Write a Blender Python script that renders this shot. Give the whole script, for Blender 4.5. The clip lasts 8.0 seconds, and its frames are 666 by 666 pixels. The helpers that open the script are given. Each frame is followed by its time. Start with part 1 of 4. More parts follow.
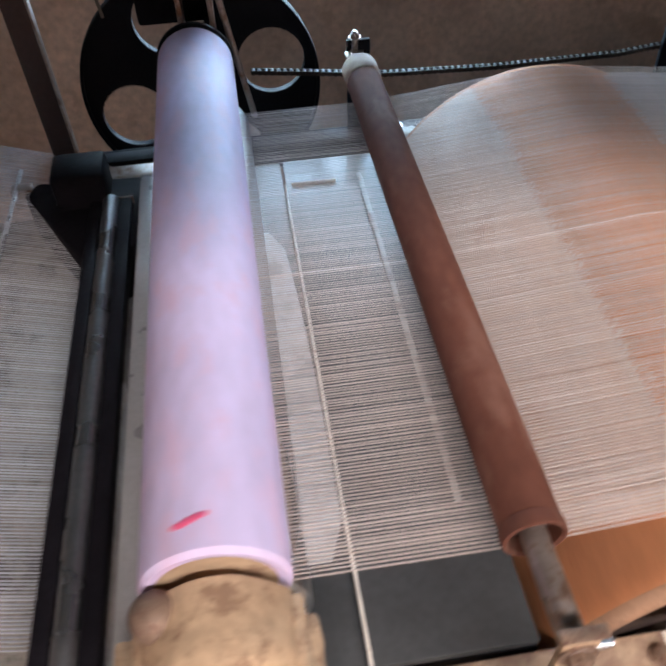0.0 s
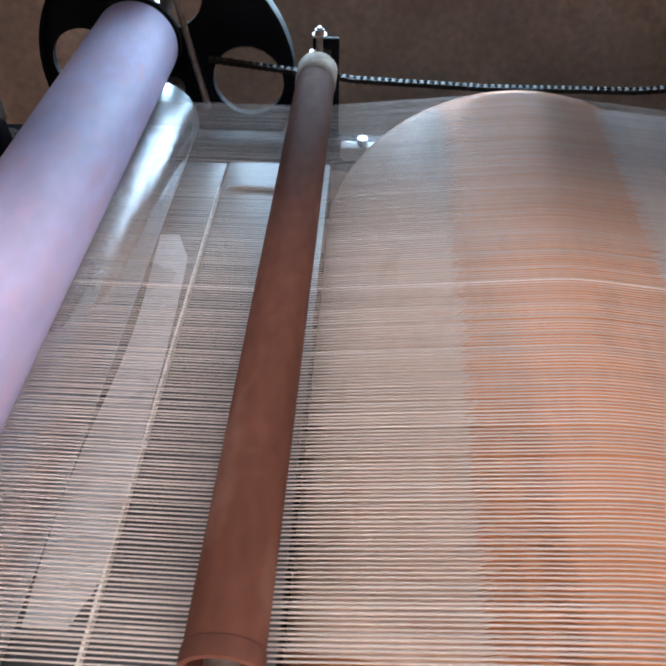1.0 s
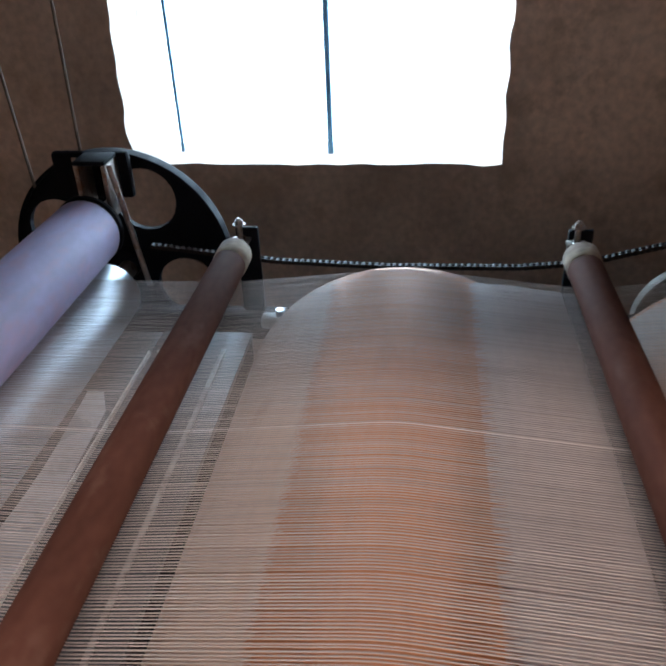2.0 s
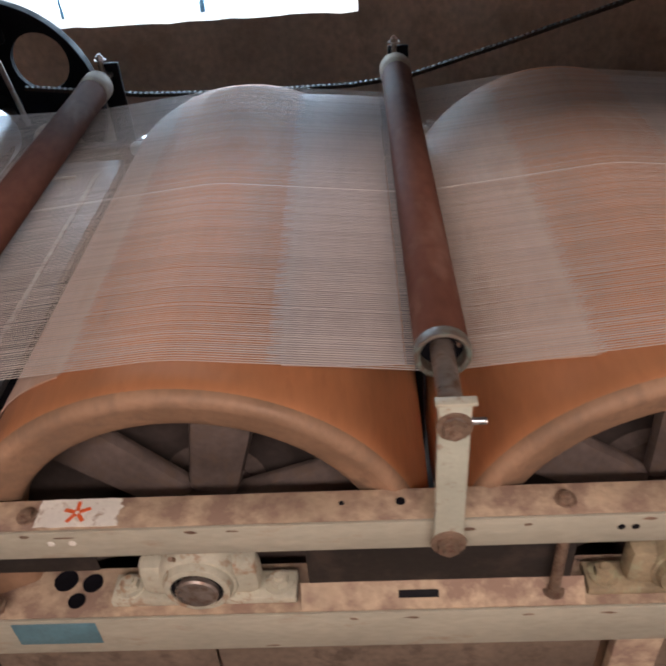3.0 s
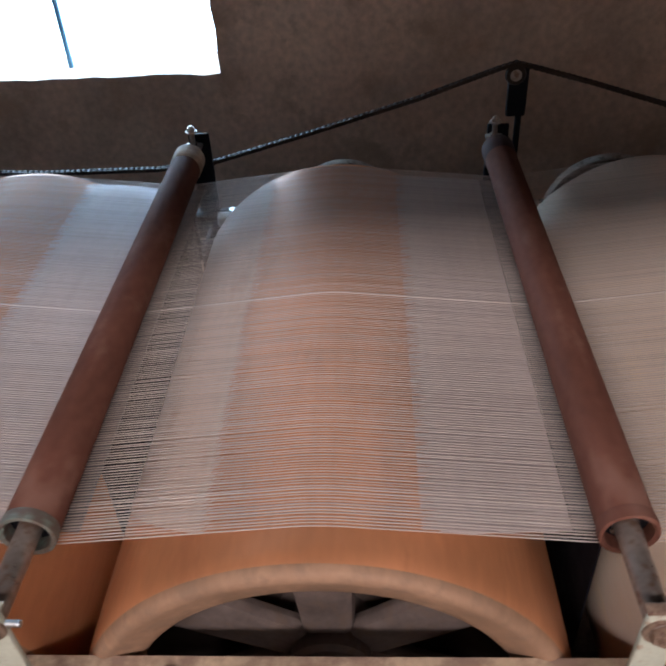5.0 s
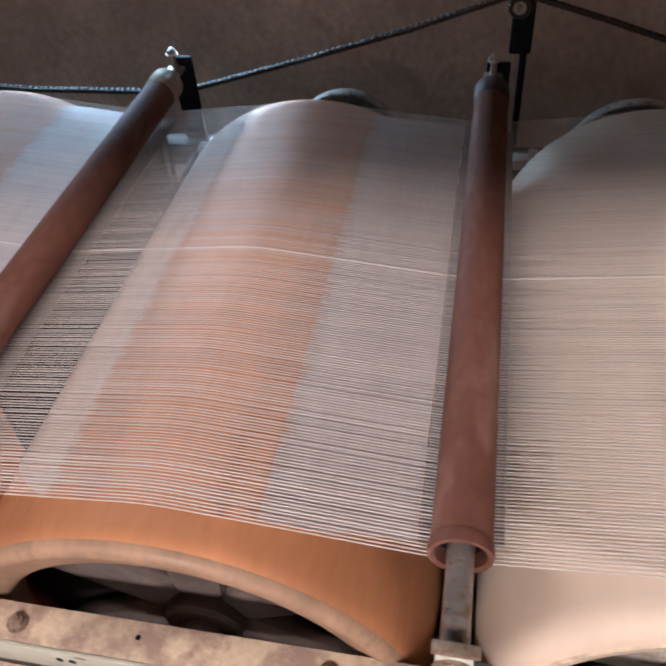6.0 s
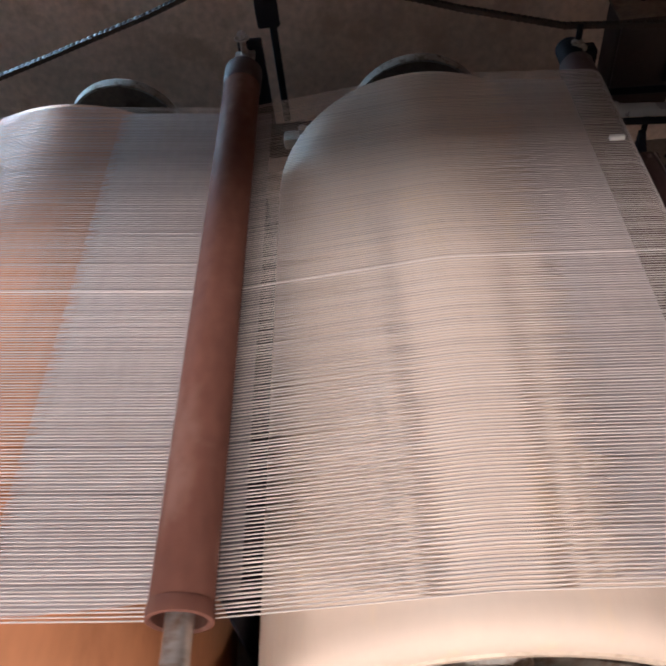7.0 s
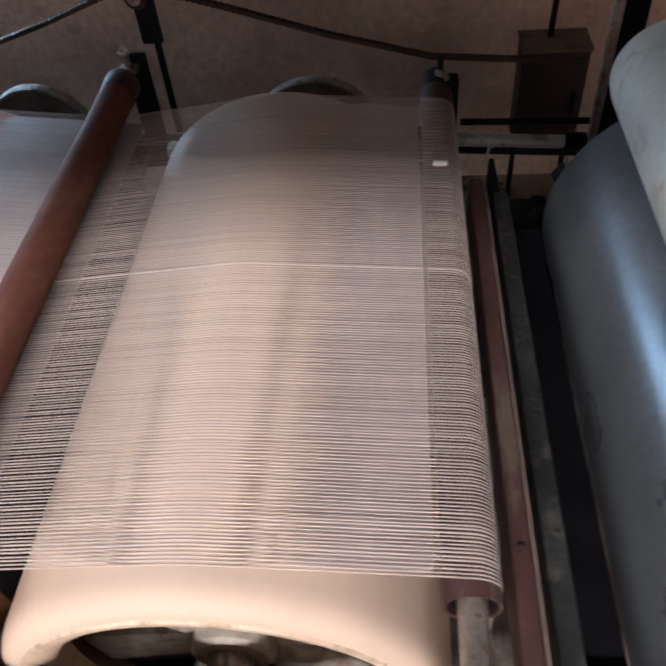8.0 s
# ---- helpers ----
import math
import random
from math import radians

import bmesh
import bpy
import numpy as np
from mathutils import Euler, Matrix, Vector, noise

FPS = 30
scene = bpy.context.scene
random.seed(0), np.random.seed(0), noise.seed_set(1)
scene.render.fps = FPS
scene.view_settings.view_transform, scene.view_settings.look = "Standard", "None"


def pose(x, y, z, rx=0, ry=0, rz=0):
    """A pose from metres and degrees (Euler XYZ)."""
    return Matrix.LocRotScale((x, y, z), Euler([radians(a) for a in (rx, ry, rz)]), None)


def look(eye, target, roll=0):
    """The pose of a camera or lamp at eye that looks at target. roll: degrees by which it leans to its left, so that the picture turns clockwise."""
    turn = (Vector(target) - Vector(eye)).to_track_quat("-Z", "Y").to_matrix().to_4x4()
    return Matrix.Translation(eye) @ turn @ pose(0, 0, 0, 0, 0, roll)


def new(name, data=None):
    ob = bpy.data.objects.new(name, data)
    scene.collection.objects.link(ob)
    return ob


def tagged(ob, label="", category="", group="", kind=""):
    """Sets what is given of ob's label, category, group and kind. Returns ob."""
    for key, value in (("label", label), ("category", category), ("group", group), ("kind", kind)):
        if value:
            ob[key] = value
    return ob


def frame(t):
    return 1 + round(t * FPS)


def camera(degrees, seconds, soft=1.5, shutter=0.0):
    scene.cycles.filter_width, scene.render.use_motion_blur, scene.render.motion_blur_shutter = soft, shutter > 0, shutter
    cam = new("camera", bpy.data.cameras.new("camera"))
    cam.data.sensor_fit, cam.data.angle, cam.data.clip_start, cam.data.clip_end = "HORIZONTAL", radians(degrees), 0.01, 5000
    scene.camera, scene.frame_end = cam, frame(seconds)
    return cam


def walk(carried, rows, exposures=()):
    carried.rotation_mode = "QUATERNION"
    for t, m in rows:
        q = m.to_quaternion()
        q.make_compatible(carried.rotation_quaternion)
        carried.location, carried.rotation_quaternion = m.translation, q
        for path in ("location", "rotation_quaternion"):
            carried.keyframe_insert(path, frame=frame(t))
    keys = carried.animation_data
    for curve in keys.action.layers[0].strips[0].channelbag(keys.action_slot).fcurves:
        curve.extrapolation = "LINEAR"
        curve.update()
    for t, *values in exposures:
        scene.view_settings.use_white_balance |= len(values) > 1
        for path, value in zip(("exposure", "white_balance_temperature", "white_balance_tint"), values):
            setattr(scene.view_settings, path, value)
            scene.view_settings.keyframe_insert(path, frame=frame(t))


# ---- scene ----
cam = camera(48.3, 8.0, soft=2.3, shutter=0.3)

# seconds, eye x, y, z, heading, tilt, lean
PATH = [
    (0.0, -1.3415, -0.5038, 2.2439, -6.6349, -45.6135, -2.5213),
    (0.5, -1.0085, -0.3455, 2.1604, -1.0209, -46.3105, 1.7585),
    (1.0, -0.858, -0.3224, 2.1004, 3.1922, -44.5187, 0.148),
    (2.3, -0.3755, -0.674, 2.1761, 7.8728, -29.0771, -2.4902),
    (2.5, -0.3454, -0.8327, 2.1258, 5.7724, -32.1993, -3.9341),
    (3.0, -0.1263, -0.9904, 2.0739, 3.4535, -37.6993, -4.5895),
    (3.5, 0.0385, -1.041, 2.1002, 5.8144, -36.6936, -2.262),
    (4.0, 0.2282, -1.0654, 2.1579, 4.7222, -35.8623, -1.3121),
    (4.5, 0.3741, -0.9347, 2.2379, 2.9848, -34.1748, -3.0274),
    (4.7, 0.46, -0.8585, 2.2527, 2.8244, -35.6042, -3.6226),
    (5.8, 0.9074, -0.6247, 2.279, 11.8176, -41.8483, -3.5684),
    (6.0, 0.9768, -0.5854, 2.2802, 13.8963, -44.1, -5.0033),
    (6.5, 1.1035, -0.4458, 2.3151, 6.9598, -49.0357, -2.2067),
    (7.0, 1.3071, -0.3957, 2.2966, 4.8526, -48.7281, -7.7721),
    (7.5, 1.5755, -0.4176, 2.2729, 8.5486, -46.6055, -8.4037),
    (8.0, 1.8053, -0.4793, 2.3102, 7.6705, -47.1694, -6.0443),
]


def eye_pose(x, y, z, heading, tilt, lean):
    return pose(x, y, z, 90 + tilt, 0, heading) @ pose(0, 0, 0, 0, 0, lean)


walk(cam, [(r[0], eye_pose(*r[1:])) for r in PATH],
     exposures=[(0.0, 0.12, 6650, 12), (1.2, 0.0, 6650, 12), (2.3, -0.82, 7000, 15), (3.0, -0.78, 7150, 17), (3.5, -0.22, 6900, 14), (4.0, -0.35, 6600, 12),
                (4.7, -0.62, 6450, 13), (5.8, 0.04, 6250, 11), (8.0, 0.29, 6150, 10)])

# ---- light ----
world = bpy.data.worlds.new("sky")
scene.world = world
world.use_nodes = True
wn = world.node_tree.nodes
wl = world.node_tree.links
sky = wn.new("ShaderNodeTexSky")
sky.sky_type = 'NISHITA'
sky.sun_disc = False
sky.sun_elevation = radians(48)
sky.sun_rotation = radians(200)
sky.dust_density = 4.0
wn["Background"].inputs[1].default_value = 0.06
wl.new(sky.outputs[0], wn["Background"].inputs[0])


def area(name, m, sx, sy, watts, colour):
    d = bpy.data.lights.new(name, 'AREA')
    d.shape, d.size, d.size_y, d.energy, d.color = 'RECTANGLE', sx, sy, watts, colour
    ob = new(name, d)
    ob.matrix_basis = m
    return ob


WIN_X0, WIN_X1, WIN_Z0, WIN_Z1 = -1.78, -0.11, 1.115, 2.2
WALL_Y = 2.74
area("window_light", look((-0.94, WALL_Y + 0.33, 1.66), (-0.92, 0, 1.2)), 1.78, 1.2, 82, (0.42, 0.70, 1.0))
area("high_window_light", look((0.3, -3.77, 4.46), (0.3, 0.2, 1.2)), 5.6, 0.36, 405, (1.0, 0.915, 0.90))
# added fill from the front, set in an unseen, assumed opening
area("front_fill_light", look((1.6, -3.85, 1.2), (1.0, 2.0, 1.5)), 2.6, 2.1, 20, (1.0, 0.92, 0.88))
sun_d = bpy.data.lights.new("sun", 'SUN')
sun_d.energy, sun_d.angle, sun_d.color = 1.2, radians(12), (1.0, 0.95, 0.88)
new("sun", sun_d).matrix_basis = look((0, 8, 9), (0, 0, 0))


# ---- materials ----
def material(name, base, rough=0.6, metal=0.0, vary=0.25, scale=6.0, fine=90.0, bump=0.15, dirt=None, dirt_amount=0.4,
             stretch=(1, 1, 1), per_object=0.0, rough_vary=0.15, coat=0.0, spec=0.5):
    m = bpy.data.materials.new(name)
    m.use_nodes = True
    n, l = m.node_tree.nodes, m.node_tree.links
    b = n["Principled BSDF"]
    b.inputs["Metallic"].default_value = metal
    b.inputs["Coat Weight"].default_value = coat
    b.inputs["Specular IOR Level"].default_value = spec
    tc, mp = n.new("ShaderNodeTexCoord"), n.new("ShaderNodeMapping")
    mp.inputs["Scale"].default_value = stretch
    l.new(tc.outputs["Object"], mp.inputs[0])
    big, small = n.new("ShaderNodeTexNoise"), n.new("ShaderNodeTexNoise")
    big.inputs["Scale"].default_value, big.inputs["Detail"].default_value = scale, 6
    small.inputs["Scale"].default_value, small.inputs["Detail"].default_value = fine, 4
    l.new(mp.outputs[0], big.inputs[0])
    l.new(mp.outputs[0], small.inputs[0])
    ramp = n.new("ShaderNodeMapRange")
    ramp.inputs[1].default_value, ramp.inputs[2].default_value = 0.3, 0.7
    ramp.inputs[3].default_value, ramp.inputs[4].default_value = 1 - vary, 1 + vary
    l.new(big.outputs[0], ramp.inputs[0])
    ramp2 = n.new("ShaderNodeMapRange")
    ramp2.inputs[1].default_value, ramp2.inputs[2].default_value = 0.3, 0.7
    ramp2.inputs[3].default_value, ramp2.inputs[4].default_value = 1 - vary * 0.5, 1 + vary * 0.5
    l.new(small.outputs[0], ramp2.inputs[0])
    mul = n.new("ShaderNodeMath")
    mul.operation = 'MULTIPLY'
    l.new(ramp.outputs[0], mul.inputs[0])
    l.new(ramp2.outputs[0], mul.inputs[1])
    last = mul.outputs[0]
    if per_object:
        oi, mr, mm = n.new("ShaderNodeObjectInfo"), n.new("ShaderNodeMapRange"), n.new("ShaderNodeMath")
        mr.inputs[3].default_value, mr.inputs[4].default_value = 1 - per_object, 1 + per_object
        mm.operation = 'MULTIPLY'
        l.new(oi.outputs["Random"], mr.inputs[0])
        l.new(last, mm.inputs[0])
        l.new(mr.outputs[0], mm.inputs[1])
        last = mm.outputs[0]
    col = n.new("ShaderNodeVectorMath")
    col.operation = 'SCALE'
    col.inputs[0].default_value = base
    l.new(last, col.inputs["Scale"])
    out = col.outputs[0]
    if dirt:
        dn, dr, mix = n.new("ShaderNodeTexNoise"), n.new("ShaderNodeMapRange"), n.new("ShaderNodeMix")
        dn.inputs["Scale"].default_value, dn.inputs["Detail"].default_value = scale * 2.3, 9
        dn.inputs["Roughness"].default_value = 0.65
        l.new(mp.outputs[0], dn.inputs[0])
        dr.inputs[1].default_value, dr.inputs[2].default_value = 0.62 - 0.3 * dirt_amount, 0.7 - 0.2 * dirt_amount
        dr.inputs[4].default_value = 0.85
        l.new(dn.outputs[0], dr.inputs[0])
        mix.data_type = 'RGBA'
        mix.inputs[7].default_value = (*dirt, 1)
        l.new(dr.outputs[0], mix.inputs[0])
        l.new(out, mix.inputs[6])
        out = mix.outputs[2]
    l.new(out, b.inputs["Base Color"])
    rr = n.new("ShaderNodeMapRange")
    rr.inputs[1].default_value, rr.inputs[2].default_value = 0.3, 0.7
    rr.inputs[3].default_value, rr.inputs[4].default_value = max(rough - rough_vary, 0.03), min(rough + rough_vary, 1)
    l.new(big.outputs[0], rr.inputs[0])
    l.new(rr.outputs[0], b.inputs["Roughness"])
    if bump:
        bp = n.new("ShaderNodeBump")
        bp.inputs["Strength"].default_value, bp.inputs["Distance"].default_value = bump, 0.003
        l.new(small.outputs[0], bp.inputs["Height"])
        l.new(bp.outputs[0], b.inputs["Normal"])
    return m


M_PLASTER = material("plaster", (0.63, 0.495, 0.41), 0.9, 0, 0.3, 1.6, 30, 0.6, dirt=(0.47, 0.35, 0.27), dirt_amount=0.3)
M_FLOOR = material("concrete_floor", (0.22, 0.19, 0.16), 0.85, 0, 0.3, 2, 40, 0.5, dirt=(0.05, 0.04, 0.035))
# unseen ceiling, coloured dark to cut bounced light at the back
M_CEIL = material("dark_ceiling_sheet", (0.07, 0.06, 0.052), 0.85, 0, 0.2, 2, 40, 0.3)
M_COPPER = material("copper_drum", (0.50, 0.212, 0.10), 0.5, 0.3, 0.13, 5, 60, 0.05, dirt=(0.42, 0.17, 0.08), dirt_amount=0.15, stretch=(1, 0.25, 1), spec=0.3)
M_BEIGE = material("coated_drum", (0.58, 0.455, 0.355), 0.6, 0.0, 0.04, 5, 60, 0.05, dirt=(0.62, 0.47, 0.33), dirt_amount=0.15, stretch=(1, 0.25, 1), spec=0.2)
M_LIP = material("worn_drum_lip", (0.31, 0.185, 0.118), 0.6, 0.1, 0.2, 9, 70, 0.12, dirt=(0.24, 0.15, 0.10), dirt_amount=0.4, stretch=(1, 0.4, 1), spec=0.3)
M_LIP_PALE = material("worn_beige_lip", (0.56, 0.44, 0.33), 0.6, 0.1, 0.2, 9, 70, 0.12, dirt=(0.36, 0.27, 0.19), dirt_amount=0.4, stretch=(1, 0.4, 1), spec=0.3)
# the shade inside the open drum ends is put into this dark colour
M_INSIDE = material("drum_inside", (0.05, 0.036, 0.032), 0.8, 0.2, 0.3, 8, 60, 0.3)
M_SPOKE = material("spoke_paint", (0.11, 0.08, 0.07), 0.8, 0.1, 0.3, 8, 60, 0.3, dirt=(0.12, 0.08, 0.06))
M_SPOKE_PALE = material("pale_spoke_paint", (0.36, 0.32, 0.27), 0.75, 0.1, 0.3, 8, 60, 0.3, dirt=(0.2, 0.13, 0.09))
M_TUBE = material("brown_tube", (0.135, 0.057, 0.041), 0.66, 0.0, 0.28, 6, 80, 0.16, dirt=(0.20, 0.105, 0.08), dirt_amount=0.28, stretch=(1, 0.3, 1), spec=0.03)
M_TEAL = material("teal_cap", (0.15, 0.19, 0.165), 0.6, 0.1, 0.3, 20, 120, 0.2, dirt=(0.11, 0.065, 0.048), dirt_amount=0.75)
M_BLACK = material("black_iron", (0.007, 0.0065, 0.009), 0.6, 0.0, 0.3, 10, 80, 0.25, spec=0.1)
M_PITCH = material("pitch_black_paint", (0.008, 0.007, 0.009), 0.6, 0.0, 0.3, 10, 80, 0.25, spec=0.05)
M_DARK = material("dark_sheet_metal", (0.06, 0.066, 0.07), 0.46, 0.25, 0.2, 4, 60, 0.03, rough_vary=0.06)
M_STEEL = material("bright_steel", (0.60, 0.63, 0.66), 0.34, 1.0, 0.12, 6, 90, 0.04, stretch=(1, 0.2, 1))
M_SHAFT = material("worn_shaft", (0.33, 0.28, 0.25), 0.4, 0.7, 0.25, 15, 90, 0.1, dirt=(0.2, 0.11, 0.07))
M_LILAC = material("lilac_wrap", (0.59, 0.51, 0.73), 0.6, 0.0, 0.12, 9, 50, 0.3, dirt=(0.66, 0.48, 0.66), dirt_amount=0.42, stretch=(1, 0.35, 1), spec=0.3)
M_YARN = material("cotton_yarn", (0.67, 0.57, 0.51), 0.6, 0.0, 0.1, 20, 300, 0.0, per_object=0.12, stretch=(0.2, 1, 1), spec=0.4)
# loose fibres let part of the light through
M_YARN.node_tree.nodes["Principled BSDF"].inputs["Alpha"].default_value = 0.64
M_RAIL = material("rail_paint", (0.40, 0.375, 0.30), 0.6, 0.0, 0.16, 5, 90, 0.2, dirt=(0.31, 0.215, 0.15), dirt_amount=0.16, stretch=(0.35, 1, 1))
M_DUST = material("dusty_rail_top", (0.47, 0.355, 0.25), 0.85, 0.0, 0.2, 5, 70, 0.4, dirt=(0.25, 0.16, 0.125), dirt_amount=0.6)
M_DIRT = material("brown_grime", (0.30, 0.21, 0.15), 0.85, 0.0, 0.25, 6, 70, 0.4, dirt=(0.18, 0.12, 0.09), dirt_amount=0.4)
# flank tints and roller shade, coloured into added sheets under the yarns
M_TINT_GREY = material("grey_flank_tint", (0.44, 0.38, 0.37), 0.52, 0.45, 0.16, 4, 50, 0.08, stretch=(1, 0.4, 1), rough_vary=0.06)
M_TINT_PINK = material("pink_beige_flank_tint", (0.52, 0.37, 0.29), 0.6, 0.0, 0.12, 4, 50, 0.06, dirt=(0.46, 0.29, 0.2), dirt_amount=0.3, stretch=(1, 0.4, 1), spec=0.4)
M_ROLLER_SHADE = material("roller_shade_grey", (0.13, 0.12, 0.125), 0.4, 0.3, 0.15, 3, 50, 0.05)
M_PALE_STRIP = material("pale_grey_strip", (0.55, 0.56, 0.57), 0.35, 0.2, 0.15, 5, 60, 0.1, dirt=(0.4, 0.4, 0.4), dirt_amount=0.3)
M_GREEN = material("grey_green_paint", (0.44, 0.45, 0.37), 0.55, 0.0, 0.1, 12, 90, 0.15, dirt=(0.30, 0.18, 0.12), dirt_amount=0.15)
M_BEARING = material("bearing_housing", (0.46, 0.44, 0.35), 0.6, 0.0, 0.15, 14, 90, 0.4, dirt=(0.30, 0.17, 0.10), dirt_amount=0.3)
M_CAKED = material("caked_size", (0.43, 0.305, 0.195), 0.8, 0.0, 0.25, 10, 60, 0.7, dirt=(0.24, 0.145, 0.09), dirt_amount=0.4)
M_RUST = material("rusty_bolt", (0.24, 0.165, 0.12), 0.65, 0.4, 0.3, 25, 120, 0.3, dirt=(0.14, 0.07, 0.05))
M_WHITE = material("white_paint", (0.72, 0.70, 0.64), 0.5, 0.0, 0.1, 15, 90, 0.2, dirt=(0.35, 0.25, 0.18), dirt_amount=0.2)
M_CHAIN = material("oily_chain", (0.035, 0.025, 0.02), 0.6, 0.0, 0.3, 30, 150, 0.2, spec=0.12)
M_ROPE = material("cord", (0.16, 0.13, 0.10), 0.9, 0, 0.3, 30, 200, 0.3)
M_CREAM = material("cream_roller", (0.58, 0.56, 0.48), 0.45, 0.0, 0.12, 5, 60, 0.15, dirt=(0.4, 0.34, 0.27), dirt_amount=0.2)
M_SLATE = material("dark_beam", (0.12, 0.135, 0.15), 0.3, 0.35, 0.2, 3, 60, 0.04, rough_vary=0.05)
M_BLUE = material("blue_window_bar", (0.10, 0.25, 0.38), 0.5, 0.1, 0.2, 15, 90, 0.2)
M_ORANGE = material("orange_paint", (0.75, 0.12, 0.03), 0.6, 0, 0.15, 15, 90, 0.1)
M_BROWNBOX = material("brown_cabinet", (0.035, 0.02, 0.018), 0.6, 0.1, 0.3, 6, 60, 0.2)
M_SKIRT = material("brown_skirt", (0.16, 0.115, 0.085), 0.8, 0, 0.3, 4, 60, 0.3, dirt=(0.08, 0.055, 0.04))
# shade between the rails, put into the colour of added plates
M_GAP = material("gap_shade_brown", (0.018, 0.013, 0.011), 0.75, 0.0, 0.35, 5, 60, 0.3, dirt=(0.04, 0.027, 0.021), dirt_amount=0.35)
M_ENDBAR = material("dark_brown_bar", (0.055, 0.028, 0.025), 0.6, 0.05, 0.25, 6, 80, 0.2, dirt=(0.10, 0.075, 0.06), dirt_amount=0.3, stretch=(1, 0.3, 1), spec=0.2)
M_TURQ = material("turquoise_paint", (0.09, 0.19, 0.23), 0.6, 0, 0.2, 15, 90, 0.15)


def glow(name, colour, strength):
    m = bpy.data.materials.new(name)
    m.use_nodes = True
    b = m.node_tree.nodes["Principled BSDF"]
    b.inputs["Base Color"].default_value = (*colour, 1)
    b.inputs["Emission Color"].default_value = (*colour, 1)
    b.inputs["Emission Strength"].default_value = strength
    return m


M_DAY = glow("daylight_haze", (0.55, 0.78, 1.0), 10.0)


# ---- builders ----
def part(name, bm, mat, parent=None, label=""):
    me = bpy.data.meshes.new(name)
    bm.normal_update()
    bm.to_mesh(me)
    bm.free()
    me.materials.append(mat)
    for p in me.polygons:
        p.use_smooth = True
    me.set_sharp_from_angle(angle=radians(35))
    ob = new(name, me)
    if parent:
        ob.parent = parent
    if label:
        tagged(ob, label)
    return ob


def piece(name, me, parent, m):
    ob = new(name, me)
    ob.parent = parent
    ob.matrix_basis = m
    return ob


def thing(name, x, y, z, label, category, group="", kind=""):
    ob = new(name)
    ob.empty_display_size = 0.05
    ob.matrix_basis = pose(x, y, z)
    return tagged(ob, label, category, group, kind)


def box(bm, x0, x1, y0, y1, z0, z1, bevel=0.002):
    r = bmesh.ops.create_cube(bm, size=1)
    vs = r["verts"]
    for q in vs:
        q.co = ((x0 + x1) / 2 + q.co.x * (x1 - x0), (y0 + y1) / 2 + q.co.y * (y1 - y0), (z0 + z1) / 2 + q.co.z * (z1 - z0))
    if bevel:
        es = list({e for q in vs for e in q.link_edges})
        bmesh.ops.bevel(bm, geom=es, offset=bevel, segments=2, affect='EDGES', profile=0.5)
    return bm


def boxed(*a, **k):
    return box(bmesh.new(), *a, **k)


def lathe(bm, profile, seg=48, x=0.0, z=0.0, wobble=0.0):
    """Turns (radius, y) points about the y axis at x, z."""
    rings = []
    for r, y in profile:
        if r <= 1e-6:
            rings.append([bm.verts.new((x, y, z))])
            continue
        ring = []
        for i in range(seg):
            a = 2 * math.pi * i / seg
            rr = r * (1 + wobble * noise.noise(Vector((math.cos(a) * 2, math.sin(a) * 2, y * 6 + r))))
            ring.append(bm.verts.new((x + rr * math.sin(a), y, z + rr * math.cos(a))))
        rings.append(ring)
    for a, b in zip(rings, rings[1:]):
        for i in range(seg):
            j = (i + 1) % seg
            if len(a) == 1 and len(b) == 1:
                continue
            if len(a) == 1:
                bm.faces.new((a[0], b[j], b[i]))
            elif len(b) == 1:
                bm.faces.new((a[i], a[j], b[0]))
            else:
                bm.faces.new((a[i], a[j], b[j], b[i]))
    bmesh.ops.recalc_face_normals(bm, faces=bm.faces)
    return bm


def turned(profile, seg=48, x=0.0, z=0.0, wobble=0.0):
    return lathe(bmesh.new(), profile, seg, x, z, wobble)


def rod(bm, a, b, r, seg=16):
    a, b = Vector(a), Vector(b)
    m = Matrix.Translation((a + b) / 2) @ (b - a).to_track_quat("Z", "Y").to_matrix().to_4x4()
    bmesh.ops.create_cone(bm, cap_ends=True, segments=seg, radius1=r, radius2=r, depth=(b - a).length, matrix=m)
    return bm


def rodded(a, b, r, seg=16):
    return rod(bmesh.new(), a, b, r, seg)


def hexbolt(bm, x, y, z, r, h, axis="y", washer=True):
    """A hexagon bolt head with its washer, facing -y or +z."""
    def place(y0):
        m = Matrix.Translation((x, y, z))
        if axis == "y":
            m = m @ Matrix.Rotation(radians(90), 4, 'X')
        return m @ Matrix.Translation((0, 0, y0))
    if washer:
        bmesh.ops.create_cone(bm, cap_ends=True, segments=20, radius1=r * 1.55, radius2=r * 1.5, depth=h * 0.3, matrix=place(h * 0.15))
    bmesh.ops.create_cone(bm, cap_ends=True, segments=6, radius1=r * 1.05, radius2=r * 0.98, depth=h, matrix=place(h * 0.3 + h * 0.5))
    bmesh.ops.create_cone(bm, cap_ends=True, segments=14, radius1=r * 0.55, radius2=r * 0.5, depth=h * 0.5, matrix=place(h * 1.3 + h * 0.25))
    return bm


def bolted(*a, **k):
    return hexbolt(bmesh.new(), *a, **k)


